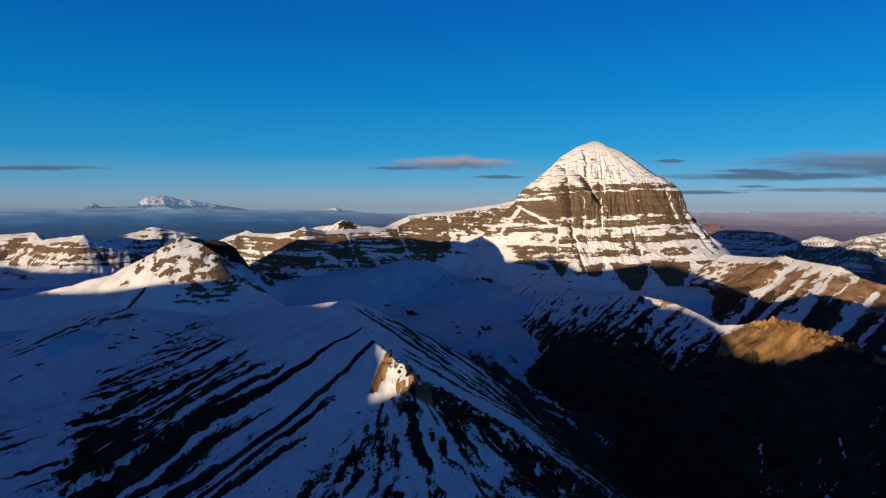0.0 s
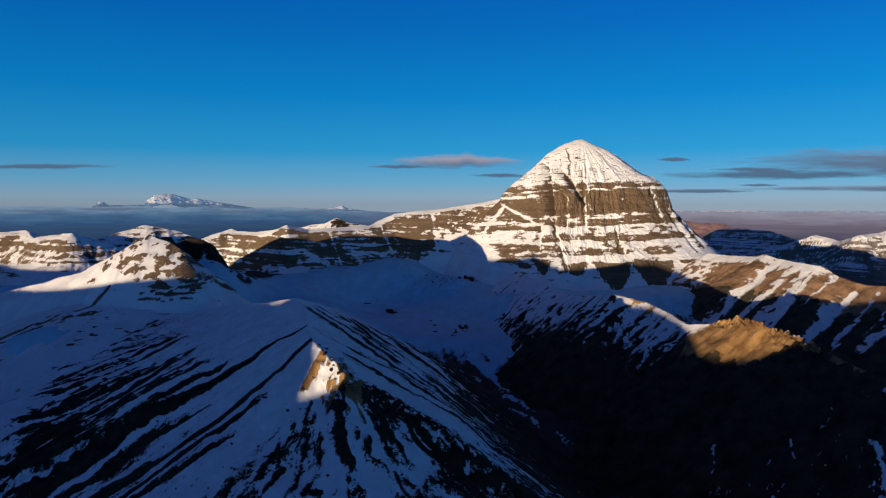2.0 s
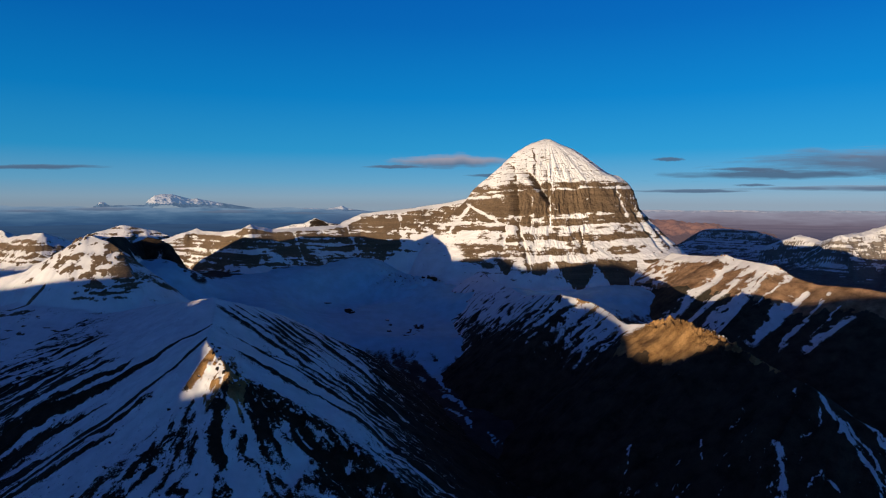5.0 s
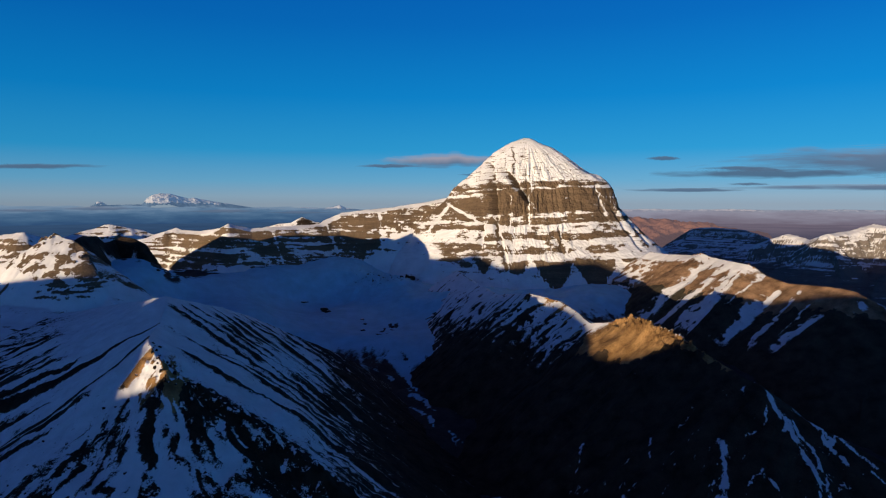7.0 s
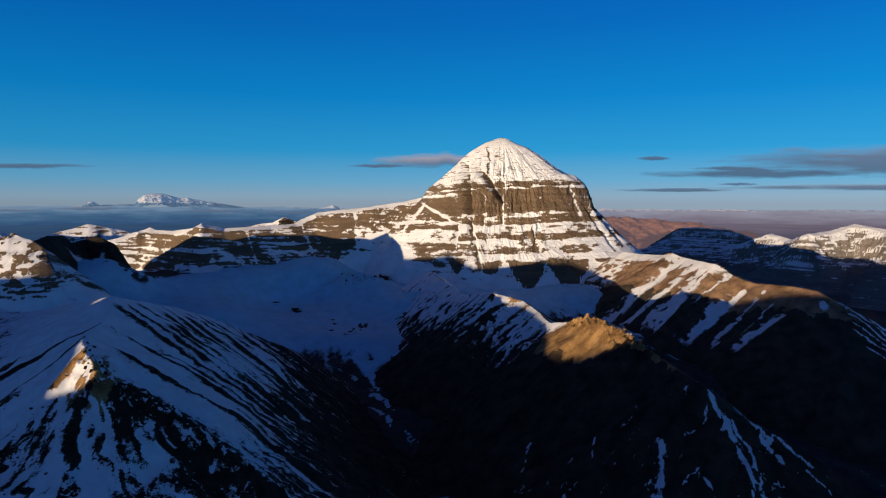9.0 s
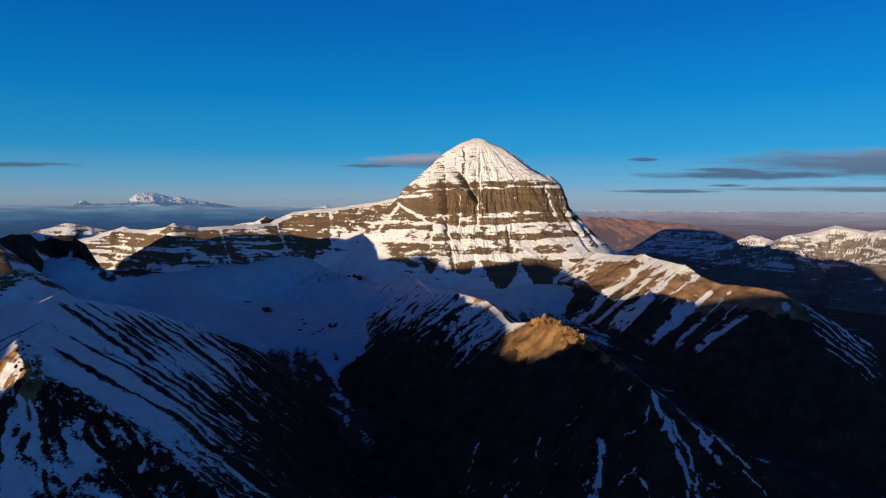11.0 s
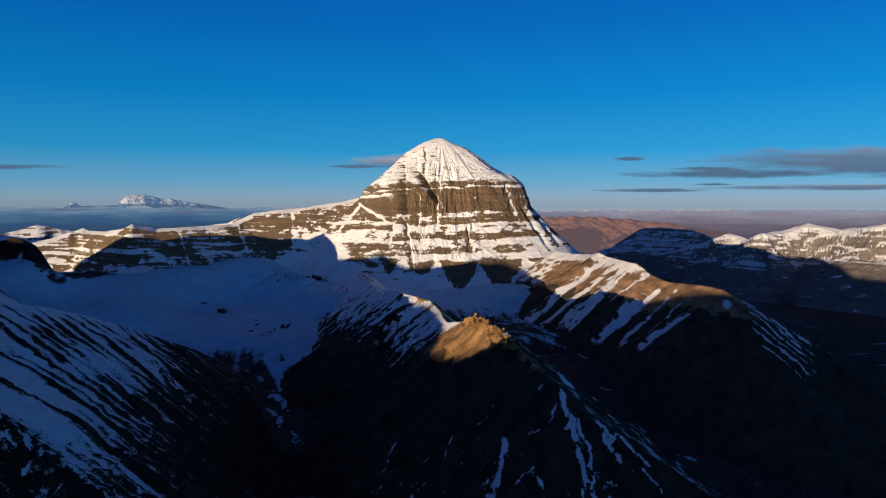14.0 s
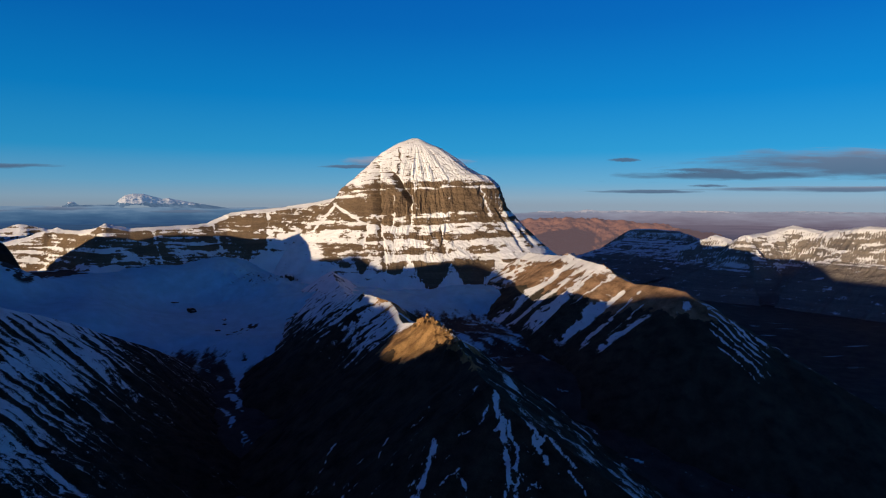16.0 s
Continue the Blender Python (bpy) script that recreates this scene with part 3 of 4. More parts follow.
mountain("headwall_ridge", (-215, 78, 430, 570), (0.7, 0.34),
         [(((95, 540, 126), (70, 531, 127), (42, 539, 121), (8, 537, 116.5), (-28, 534, 112.5), (-43, 522, 104), (-70, 503, 102),
            (-90, 492, 101), (-104, 484, 105), (-112, 488, 101.5), (-131, 496, 99), (-150, 506, 99.3), (-155, 508, 101.2), (-160, 506, 99), (-175, 498, 93), (-210, 480, 84)), ((0.5, 200),), ((0.6, 4.5), (2.0, 18), (0.9, 30), (1.5, 200)))],
         STONE, "long banded rock headwall with snow on its crest", relief=0.8, strata=((4.6, 0.35, 0.6), (1.7, 0.4, 0.5)), gully=(14, 40), rib=0.6,
         seed=4, cover=headwall_cover, shape=lambda X, Y, Z, D, W, S, K: Z - smooth(-55, -15, X) * 1.5 * np.clip(D - 17, 0, 60), regions=lambda f: np.where(f["D"] < 6, 0, np.where(f["D"] < 21, 1, 2)),
         parts=(("crest", "snow-covered crest"), ("cliff", "layered brown cliff with snow runnels"), ("snow_slope", "shaded snow slope under the cliff")))
def butte_cover(f):
    X, Y, Z, D = (f[k] for k in "XYZD")
    lay = fbm(X / 9 + Y / 30, Z / 2.2, 4, 45)
    c = 0.12 + 0.5 * smooth(20, 40, D) + 0.55 * lay * smooth(12, 22, D) + 0.7 * smooth(-168, -174, X)
    chute = np.exp(-((X - 0.15 * (Y - 400) + 137) / 1.6) ** 2) * smooth(3, 9, D)      # a snow chute between the two dark blocks
    return c + 0.6 * chute + 0.25 * smooth(-0.2, 0.3, lay) * smooth(16, 24, D)


mountain("butte", (-205, -85, 318, 455), 0.6,
         [(((-176, 430, 84), (-160, 420, 95), (-150, 417, 98.5), (-140, 414, 97.5), (-134, 412, 91), (-129, 410, 84)), ((0.6, 6), (2.0, 14), (0.8, 30), (1.4, 200)), ((0.7, 6), (2.0, 200))),
          (((-152, 416, 97), (-150, 396, 96), (-147, 385, 100.5), (-142, 358, 102), (-136, 339, 100), (-129, 323, 101.5), (-126, 315, 100)), ((0.9, 4), (2.2, 14), (1.2, 200)), ((1.4, 5), (2.3, 20), (1.2, 200)))],
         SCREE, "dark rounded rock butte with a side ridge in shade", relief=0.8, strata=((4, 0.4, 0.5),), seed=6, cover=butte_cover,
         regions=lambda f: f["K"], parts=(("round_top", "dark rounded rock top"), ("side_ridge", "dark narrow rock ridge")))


def shoulder_cover(f):
    X, Y, Z, D, W, S = (f[k] for k in "XYZDWS")
    patch = fbm(X / 9, Y / 9 + Z / 4, 4, 46, 0.55)
    c = 0.78 + 0.2 * patch
    top = smooth(150, 160, W) * smooth(212, 206, W)
    rock = smooth(0.08, 0.22, fbm(X / 6 + 2, Z / 3.6, 5, 47, 0.6) + 0.34 * np.exp(-((Z - 91) / 2.6) ** 2) + 0.2 * smooth(-118, -108, X) - 0.2) * smooth(20, 17, D) * top
    zl = Z + 0.6 * patch
    band = (np.exp(-((zl - 83.6) / 0.8) ** 2) + np.exp(-((zl - 81.2) / 0.8) ** 2) + 0.7 * np.exp(-((zl - 78.6) / 0.6) ** 2)) * smooth(-0.15, 0.15, fbm(X / 14, Z / 3, 3, 48) + 0.1) * smooth(-123, -115, X) * smooth(-88, -96, X)
    slant = 0.572 * X - 0.82 * Y + 307 + 2.5 * fbm(X / 14, Y / 14, 3, 49)
    stripe = np.maximum(np.exp(-(slant / (1.0 + 1.1 * smooth(-134, -150, X))) ** 2), 0.9 * np.exp(-((slant - 6) / 1.5) ** 2) * smooth(-132, -142, X)) * smooth(-178, -166, X) * smooth(-118, -126, X)
    stripe = np.maximum(stripe, np.exp(-((X + 135) / 6) ** 2 - ((Y - 270 - 0.2 * (X + 135)) / 2) ** 2))
    spots = smooth(0.5, 0.7, fbm(X / 9 - Y / 14, Y / 5, 4, 50)) * smooth(28, 36, D) * smooth(-0.1, 0.2, fbm(X / 40, Y / 40, 2, 52))
    cliff = smooth(199, 201, W) * smooth(210, 206, W) * smooth(14, 8, D)
    c = c - 0.75 * rock - 0.75 * band - 0.8 * stripe * smooth(-0.45, 0.0, fbm(X / 6, Y / 6, 3, 51)) - 0.7 * spots - 0.4 * cliff
    return np.where((S > 0) | (W > 205), c, 0.5 + 0.3 * patch)


mountain("shoulder_peak", (-300, -60, 130, 350), 0.52,
         [(((-290, 360, 60), (-230, 340, 71), (-190, 325, 80), (-162, 315, 87), (-140, 308, 97), (-124, 305, 106), (-113, 302, 102.5), (-107, 300, 99.5), (-103.5, 298, 93), (-100, 296, 84), (-84, 284, 77)),
           ((0.75, 10), (1.0, 21), (1.5, 29), (0.3, 54), (0.42, 300)), ((0.9, 200),))],
         STONE, "snowy rock peak with sunlit brown outcrops", relief=0.6, strata=((6, 0.4, 0.4),), gully=(12, 40), rib=0.5, seed=9, cover=shoulder_cover,
         regions=lambda f: np.where(f["D"] < 22, 0, 1), parts=(("summit", "snow with brown rock outcrops"), ("snow_slope", "smooth shaded snow slope")))


# ---- the streaked peak under the way ----
def beyond(X, Y):
    """Metres past the line where the flank bends round the end of the crest."""
    return 0.81 * (X + 99) - 0.587 * (Y - 225)


def streak_cover(f):
    X, Y, Z, D, W, S = (f[k] for k in "XYZDWS")
    rag = fbm(X / 3.2, Y / 3.2, 5, 52, 0.6)
    # near side: n counts across the ribs, a down along them
    n, a = 0.906 * Y - 0.423 * X, -(0.906 * X + 0.423 * Y)
    nn = n + 2.4 * fbm(n / 14, a / 26, 3, 53) + 0.7 * rag
    streak = fbm(nn / 3.3, a / 34, 5, 54, 0.58)
    broad = fbm(nn / 9.0, a / 50, 3, 59)
    ribs = 0
    for n0, a0, wide, k in ((190.5, -68, 1.15, 1.0), (171, -64, 1.7, 1.0), (184, -34, 1.0, 0.9), (177.5, -22, 0.9, 0.8), (197.5, -40, 0.9, 0.9), (163.5, -46, 1.2, 0.9), (158, -36, 1.0, 0.8), (203, -36, 0.9, 0.9), (209, -32, 1.0, 0.8), (216, -26, 1.0, 0.9), (225, -22, 1.0, 0.8)):
        w = wide * 0.9 + 0.032 * np.clip(a - a0, 0, 70) * (1 + 0.7 * broad)
        ribs = np.maximum(ribs, k * smooth(1.25, 0.7, np.abs(nn - n0 - 0.06 * (a - a0)) / w) * smooth(a0 - 2, a0 + 6, a + 2 * rag))
    top_edge = np.interp(X, (-125, -112, -100, -86.7, -70), (213, 227, 234, 245, 250))
    left_edge = 0.91 * (X + 129 - 0.442 * (222 - Y))
    fan = smooth(-2, 5, top_edge - Y + 3 * streak) * smooth(-1, 8, left_edge + 5 * streak + 2 * rag) * smooth(-34, -14, a + 6 * broad) * smooth(192, 200, n)
    low = smooth(-44, -4, a) * smooth(146, 160, n) * smooth(-1, 8, left_edge + 4 * streak)
    c = 0.86 + 0.10 * rag - ribs * (0.78 + 0.3 * rag) * smooth(-2, 6, left_edge + 4 * rag)
    c = c - fan * 0.27 + fan * (1.0 * streak + 0.3 * rag) + low * (0.75 * streak + 0.2 * rag - 0.16)
    c = c - 0.4 * smooth(0.45, 0.8, streak) * smooth(-45, -20, a) * smooth(258, 250, n) - 0.35 * smooth(0.55, 0.8, rag) * smooth(185, 165, n)
    hollow = np.exp(-((X + 134) / 10) ** 2 - ((Y - 188) / 6) ** 2) + np.exp(-((X + 112) / 7) ** 2 - ((Y - 178) / 6) ** 2)
    c = c - 0.75 * hollow * smooth(-0.15, 0.3, streak + 0.3 * rag)
    # the face below the tip: gullies that fan out from it, darker under the crest
    th, r = np.arctan2(Y - 172, X + 14), np.hypot(X + 14, Y - 172)
    g = th * 26 + 2.2 * fbm(X / 9, Y / 9, 3, 55) + 0.6 * rag
    gully_noise = fbm(g / 3.0, r / 22, 5, 56, 0.6)
    chunky = fbm(g / 5.5, r / 9, 4, 57, 0.6)
    face = smooth(-2.25, -1.95, th + 0.08 * rag) * smooth(1, 6, r) * smooth(0.3, -0.1, th)
    cf = 0.50 + 0.75 * gully_noise + 0.5 * chunky + 0.34 * rag - 0.10 * smooth(-1.7, -0.9, th)
    for g0, wide, ra, rb in ((-46, 1.5, 8, 40), (-38, 1.6, 12, 60), (-27, 2.0, 16, 50), (-21, 1.4, 24, 60)):
        cf = cf + 0.4 * np.exp(-((g - g0) / wide) ** 2) * smooth(ra - 3, ra + 3, r) * smooth(rb + 5, rb - 5, r)
    c = c * (1 - face) + face * cf
    # far side: thin straight ribs that bunch below the summit, snow between them, bare towards the valley
    q = Y + (X + 28) * (0.04 + 0.27 * smooth(185, 245, Y)) + 2.4 * fbm(Y / 16, X / 40, 3, 60) + 0.8 * rag
    far = lines(q, ((186, 6, 1), (192, 30, 0.8), (201, 2, 1), (207.5, 16, 0.8), (216, 0, 0.95), (221, 3, 0.8), (226.5, 16, 0.8), (232, 1, 0.95), (240, 5, 0.9), (246, 1, 0.9), (253, 6, 0.8), (260, 2, 0.9), (268, 0, 0.9), (276, 3, 0.9), (285, 0, 0.9), (294, 1, 0.9), (303, 0, 0.9), (313, 0, 0.9)),
                (1.2 + 0.03 * D) * (1 + 0.7 * fbm(X / 20, Y / 8, 3, 64)), D)
    far = far * smooth(-0.55, 0.0, fbm(X / 26, q / 11, 3, 68) + 0.35 * smooth(40, 10, D))
    thread = fbm(q / 2.6, X / 40, 5, 61, 0.55)
    foot = smooth(58, 40, Z + 10 * thread + 5 * rag - 10 * smooth(255, 300, Y))
    cv = 0.84 + 0.10 * rag - far * (0.74 + 0.3 * rag) - 0.5 * smooth(0.35, 0.8, thread) * smooth(14, 30, D) - foot * 0.6 + 0.34 * foot * smooth(0.15, 0.6, thread)
    c = np.where(S > 0, np.where(f["K"] == 1, 0.82 + 0.1 * rag - 0.5 * smooth(0.3, 0.6, fbm(X / 5 + Y / 9, Y / 12, 4, 67)) * smooth(4, 1, D), c), cv)
    crestrock = (f["K"] == 0) * smooth(130, 136, W) * smooth(np.where(S > 0, 6.5, 8.5), 2.0, D + 2.5 * rag)
    c = c - 0.75 * crestrock * smooth(-0.5, 0.1, rag) * smooth(6, 10, np.hypot(X + 19, Y - 172))
    tip = smooth(11, 7, np.hypot(X + 17, Y - 170))
    strip = np.exp(-((X + 16.8 - 0.38 * (Y - 167) + 0.5 * rag) / 1.3) ** 2) * smooth(162, 165, Y) * smooth(178, 175.5, Y)
    crags = smooth(0.15, 0.4, fbm(X / 2.6, Y / 2.6, 4, 66)) * smooth(-14.5, -12, X)
    c = c * (1 - tip) + tip * np.where(S > 0, 0.84 + 0.12 * rag - 0.95 * strip - 0.75 * crags, c)
    f["raise"] = 0.9 * crestrock * (0.6 + fbm(X / 2.5, Y / 2.5, 4, 58)) - 0.35 * smooth(0.5, 0.8, c)
    return c


mountain("streaked_peak", (-150, 78, 116, 345), 0.4,
         [(((-95, 272, 74), (-75, 266, 78), (-50, 240, 83.5), (-33, 222.5, 87.8), (-25, 200, 82.5), (-18, 177, 81.8), (-7, 166, 75), (3, 167, 67.5), (18, 165, 58.5), (36, 160, 48), (60, 150, 33), (75, 140, 24)),
           ((0.8, 26), (0.6, 70), (0.5, 200)), ((0.6, 40), (0.74, 90), (0.6, 200))),
          (((4, 338, 40), (0, 330, 45), (-15, 300, 61.5), (-22, 275, 72), (-27, 250, 80.2), (-33, 222.5, 87.4)), ((1.1, 200),), ((0.6, 40), (0.74, 90), (0.6, 200)))],
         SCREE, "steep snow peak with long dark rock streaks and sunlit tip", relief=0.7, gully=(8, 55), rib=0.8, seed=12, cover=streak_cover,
         shape=lambda X, Y, Z, D, W, S, K: Z + np.where((S > 0) & (K == 0), smooth(132, 92, W) * (fall(D, ((0.8, 26), (0.6, 70), (0.5, 200))) - (0.62 + 0.38 * smooth(-25, 25, beyond(X, Y))) * fall(D, ((0.46, 30), (0.5, 66), (0.42, 100), (0.6, 200)))), 0),
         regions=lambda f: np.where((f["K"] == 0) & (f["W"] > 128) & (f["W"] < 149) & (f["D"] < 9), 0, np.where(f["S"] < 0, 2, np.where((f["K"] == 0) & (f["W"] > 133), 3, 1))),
         parts=(("summit_tip", "sunlit tan rock tip with snow", LIT_TAN), ("streaked_flank", "snow flank with long dark ribs"),
                ("valley_flank", "snow flank with thin dark lines above a bare foot"), ("rock_face", "broken dark rock face with snow gullies")))


# ---- the brown spurs ----
def spur_cover(f):
    X, Y, Z, D, W, S = (f[k] for k in "XYZDWS")
    rag = fbm(X / 4, Y / 4, 5, 60, 0.6)
    slant = 0.506 * X - 0.863 * Y + 1.5 * rag
    streak = fbm((slant + 2.5 * fbm(X / 22, Y / 22, 3, 70)) / 5.2, (0.863 * X + 0.506 * Y) / 38, 5, 61, 0.62)
    high = smooth(40, 16, D + 12 * streak) * smooth(196, 176, W)
    c = 0.16 + 0.12 * rag + high * (0.28 + 0.85 * streak + 0.34 * rag + 0.22 * smooth(30, 8, D) + 0.2 * smooth(10, 3, D) - 0.45 * smooth(134, 138, W) * smooth(160, 150, W) * smooth(7, 4, D))
    c = c + 0.34 * smooth(125, 70, W) * smooth(34, 20, D + 8 * streak) + 0.2 * smooth(60, 30, W) + 0.4 * smooth(5, 1.5, D + 3.5 * rag) * smooth(128, 136, W) * smooth(196, 186, W) - 0.5 * np.exp(-((W - 143) / 7) ** 2) * smooth(8, 4, D) * smooth(-0.2, 0.2, rag)
    broken = smooth(-0.55, 0.1, fbm(X / 2.2, Y / 5, 4, 62) + 0.1)
    for points, wide in ((((166.5, 206), (165.5, 200), (167, 192), (167.5, 183), (166.5, 172), (165, 160)), 1.0), (((168.5, 194), (170, 186), (169, 172)), 0.6), (((171, 203), (173.5, 197), (176, 189), (179, 183)), 0.8),
                         (((174, 196), (178, 189)), 0.5), (((178, 194), (183, 187), (187, 182)), 0.45), (((181, 193), (187, 188), (196, 181), (207, 172)), 0.7), (((147, 192), (145.5, 184), (142, 177)), 0.85), (((142, 180), (138.5, 172)), 0.7),
                         (((154, 178), (156, 172), (156, 166)), 0.7), (((162, 213), (163.5, 209)), 1.0), (((131, 209), (128.5, 202)), 0.4), (((163, 199), (160, 193)), 0.35), (((185, 181), (190, 172)), 0.35), (((112, 222), (108, 214)), 0.3)):
        c = c + 0.74 * stroke(X + 0.9 * rag, Y, points, wide * 0.95) * (0.2 + 0.8 * broken)
    c = c + 0.4 * smooth(0.6, 0.8, fbm(slant / 2, D / 10, 4, 63)) * smooth(30, 20, Y - 185)
    shore = smooth(7, 1, Z - valley(X, Y)) * smooth(33, 42, Z)
    c = c - 0.3 * high * smooth(0.1, 0.5, fbm(X / 15, Y / 15, 3, 57))
    c = c + shore * (0.1 + 0.9 * fbm(slant / 2.6, (X + Y) / 18, 4, 58))
    back = 0.25 + 0.5 * fbm(X / 10, Y / 10, 4, 64) + 0.5 * smooth(130, 90, W)
    f["raise"] = smooth(188, 198, W) * smooth(262, 245, W) * smooth(9, 1.5, D) * (0.2 + 2.6 * np.abs(fbm(X / 4.5, Y / 4.5, 5, 65, 0.6)))
    return np.where(S > 0, c, back)


# the tan edge follows the sunlit part; shaded flanks take the darker earth
mountain("brown_spur", (30, 260, 150, 475), 0.5,
         [(((68, 462, 72), (80, 420, 68), (92, 375, 67), (103, 350, 71.4), (107, 342, 72.2), (121, 334, 69.5), (130, 299, 64.5), (138, 284, 67.5), (143.5, 271, 71.3), (151.5, 247, 68.5), (158, 225, 65),
            (163, 205, 62.7), (168, 199, 57), (181, 190, 51), (205, 172, 38)), ((0.72, 70), (0.6, 200)), ((0.75, 60), (0.6, 200)))],
         SHADE_EARTH, "brown rocky spur with snow streaks and sunlit crest", relief=0.9, gully=(10, 60), rib=1.1, seed=15, cover=spur_cover,
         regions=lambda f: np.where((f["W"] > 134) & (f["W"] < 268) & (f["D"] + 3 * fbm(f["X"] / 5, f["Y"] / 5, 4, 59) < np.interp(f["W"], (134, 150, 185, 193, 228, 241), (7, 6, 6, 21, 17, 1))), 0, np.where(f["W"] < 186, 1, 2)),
         parts=(("rock_crest", "jagged sunlit tan rock crest", LIT_TAN), ("snow_flank", "flank streaked with snow"), ("bare_flank", "bare dark slope with thin snow stripes")))


def stripe_cover(f):
    X, Y, D, W, S = (f[k] for k in "XYDWS")
    rag = fbm(X / 5, Y / 5, 5, 66, 0.6)
    broad = fbm(X / 16, Y / 16, 3, 69)
    c = 0.18 + 0.14 * rag
    for w0, k, wid, da, db, amount in ((62, 0.1, 5, 0, 60, 0.6), (80, 0.05, 3.5, 0, 60, 0.6), (90, 0.1, 3.4, 2, 55, 0.75), (104, 0.1, 2.0, 0, 30, 0.5), (118, 0.08, 3.0, 6, 50, 0.75), (132, 0.12, 1.6, 6, 46, 0.7), (145, 0.1, 1.0, 14, 36, 0.6),
                                       (160, -0.15, 2.4, 20, 46, 0.75), (168, 0.0, 2.5, 4, 12, 0.6)):
        c = c + amount * np.exp(-((W - w0 - k * D + 1.5 * rag + 2.4 * broad) / (wid * (1 + 0.5 * broad))) ** 2) * smooth(da - 2, da + 2, D) * smooth(db + 6, db - 4, D) * smooth(-0.7, 0.1, fbm(X / 6, Y / 6, 4, 67) + 0.2)
    c = c + 0.6 * smooth(9, 4, D + 4 * rag) * smooth(108, 90, W)
    c = c + (0.35 + 0.5 * rag) * smooth(34, 10, W)
    # thin snow lines down the end of the ridge
    q, p = 0.86 * X + 0.5 * Y + 0.9 * rag, 0.5 * X - 0.86 * Y
    for q0, wid, pa, pb in ((404.5, 1.2, -140, -112), (407.5, 0.7, -134, -108), (400.5, 0.7, -136, -104), (396.5, 0.5, -132, -100), (392.5, 0.6, -132, -101), (411.5, 0.9, -136, -112), (415, 0.6, -128, -104), (419, 0.7, -122, -100), (388, 0.4, -120, -100), (424, 0.5, -116, -92)):
        c = c + 0.75 * np.exp(-((q - q0) / wid) ** 2) * smooth(pa - 2, pa + 2, p) * smooth(pb + 4, pb - 3, p) * smooth(-0.7, 0.1, fbm(q / 3, p / 5, 4, 74) + 0.15) * smooth(262, 268, X)
    return np.where(S > 0, c, 0.3 + 0.6 * fbm(W / 8, D / 40, 4, 68))


# brown earth where the crest is sunlit, the darkened earth on shaded flanks
mountain("striped_ridge", (165, 430, 225, 520), 0.6,
         [(((212, 484, 84), (222, 471, 83.2), (230, 447, 84.5), (233, 439, 86.6), (236, 431, 84.3), (246, 399, 82.8), (249, 394, 80.2), (252, 388, 77), (258, 373, 74.2), (268.5, 350, 75.2), (273.5, 336, 74.4), (281, 324, 68), (309, 300, 49), (345, 272, 26)), ((0.62, 35), (0.72, 200)), ((0.62, 200),))],
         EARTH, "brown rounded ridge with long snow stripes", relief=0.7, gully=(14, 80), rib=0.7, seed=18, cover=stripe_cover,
         regions=lambda f: np.where(f["D"] + 4 * fbm(f["X"] / 7, f["Y"] / 7, 4, 63) < np.interp(f["W"], (0, 60, 130, 175, 198), (34, 34, 24, 12, -9)), 0, np.where(f["W"] < 175, 1, 2)), parts=(("crest", "sunlit brown crest"), ("striped_flank", "flank with broad snow stripes", SHADE_OLIVE), ("bare_flank", "dark slope with thin snow lines", SHADE_OLIVE)))

# ---- ranges further off ----
def thin_bands(crest, cliff, foot, deep=(30, 55)):
    """Snow on the crest, thin snow lines in the cliff, a few patches on the foot."""
    def cover(f):
        X, Y, Z, D, seed = (f[k] for k in ("X", "Y", "Z", "D", "seed"))
        lay = fbm(X / 30 + Y / 30, (Z + 0.03 * X) / 1.5, 4, seed + 20, 0.6)
        patch = fbm(X / 16, Y / 16 + Z / 6, 5, seed + 3, 0.6)
        low = smooth(*deep, D + 10 * patch)
        base = crest + (cliff - crest) * smooth(6, 13, D + 6 * patch)
        base = base + (foot - base) * low
        return base + (0.42 * lay + 0.35 * (smooth(0.5, 0.85, f["up"]) - 0.5)) * (1 - 0.5 * low) + 0.34 * patch
    return cover



mountain("snowy_range", (-640, -240, 470, 800), (1.2, 0.8),
         [(((-640, 640, 72), (-500, 640, 84), (-445, 648, 92), (-412, 650, 94), (-385, 620, 88), (-340, 580, 93), (-311, 560, 95.5), (-285, 575, 84)), ((0.7, 8), (1.2, 25), (0.5, 200)), ((0.6, 300),)),
          (((-360, 690, 84), (-321, 715, 97.5), (-290, 730, 90), (-262, 735, 78)), ((1.0, 30), (0.5, 300)), ((0.7, 300),))],
         STONE, "range of banded snowy mountains", relief=1.1, strata=((6, 0.4, 0.55), (2.4, 0.4, 0.4)), rib=0.9, seed=21, cover=banded(0.5, (0.5, 0.8), 0.5),
         regions=lambda f: f["K"], parts=(("long_crest", "banded snowy crest"), ("pointed_peak", "pointed snowy peak")))
# dark scree colour stands in for shade on this peak
mountain("dark_peak", (-210, -30, 720, 850), 1.0,
         [(((-175, 795, 90), (-150, 790, 96), (-137, 789, 97), (-122, 788, 104), (-105, 785, 98), (-75, 790, 94), (-45, 790, 86)), ((1.0, 300),), ((0.8, 300),))],
         SCREE, "small dark pointed peak behind the headwall", relief=0.8, strata=((4, 0.4, 0.5),), seed=24,
         cover=lambda f: banded(0.4)(f) + 0.4 * smooth(-122, -130, f["X"]))
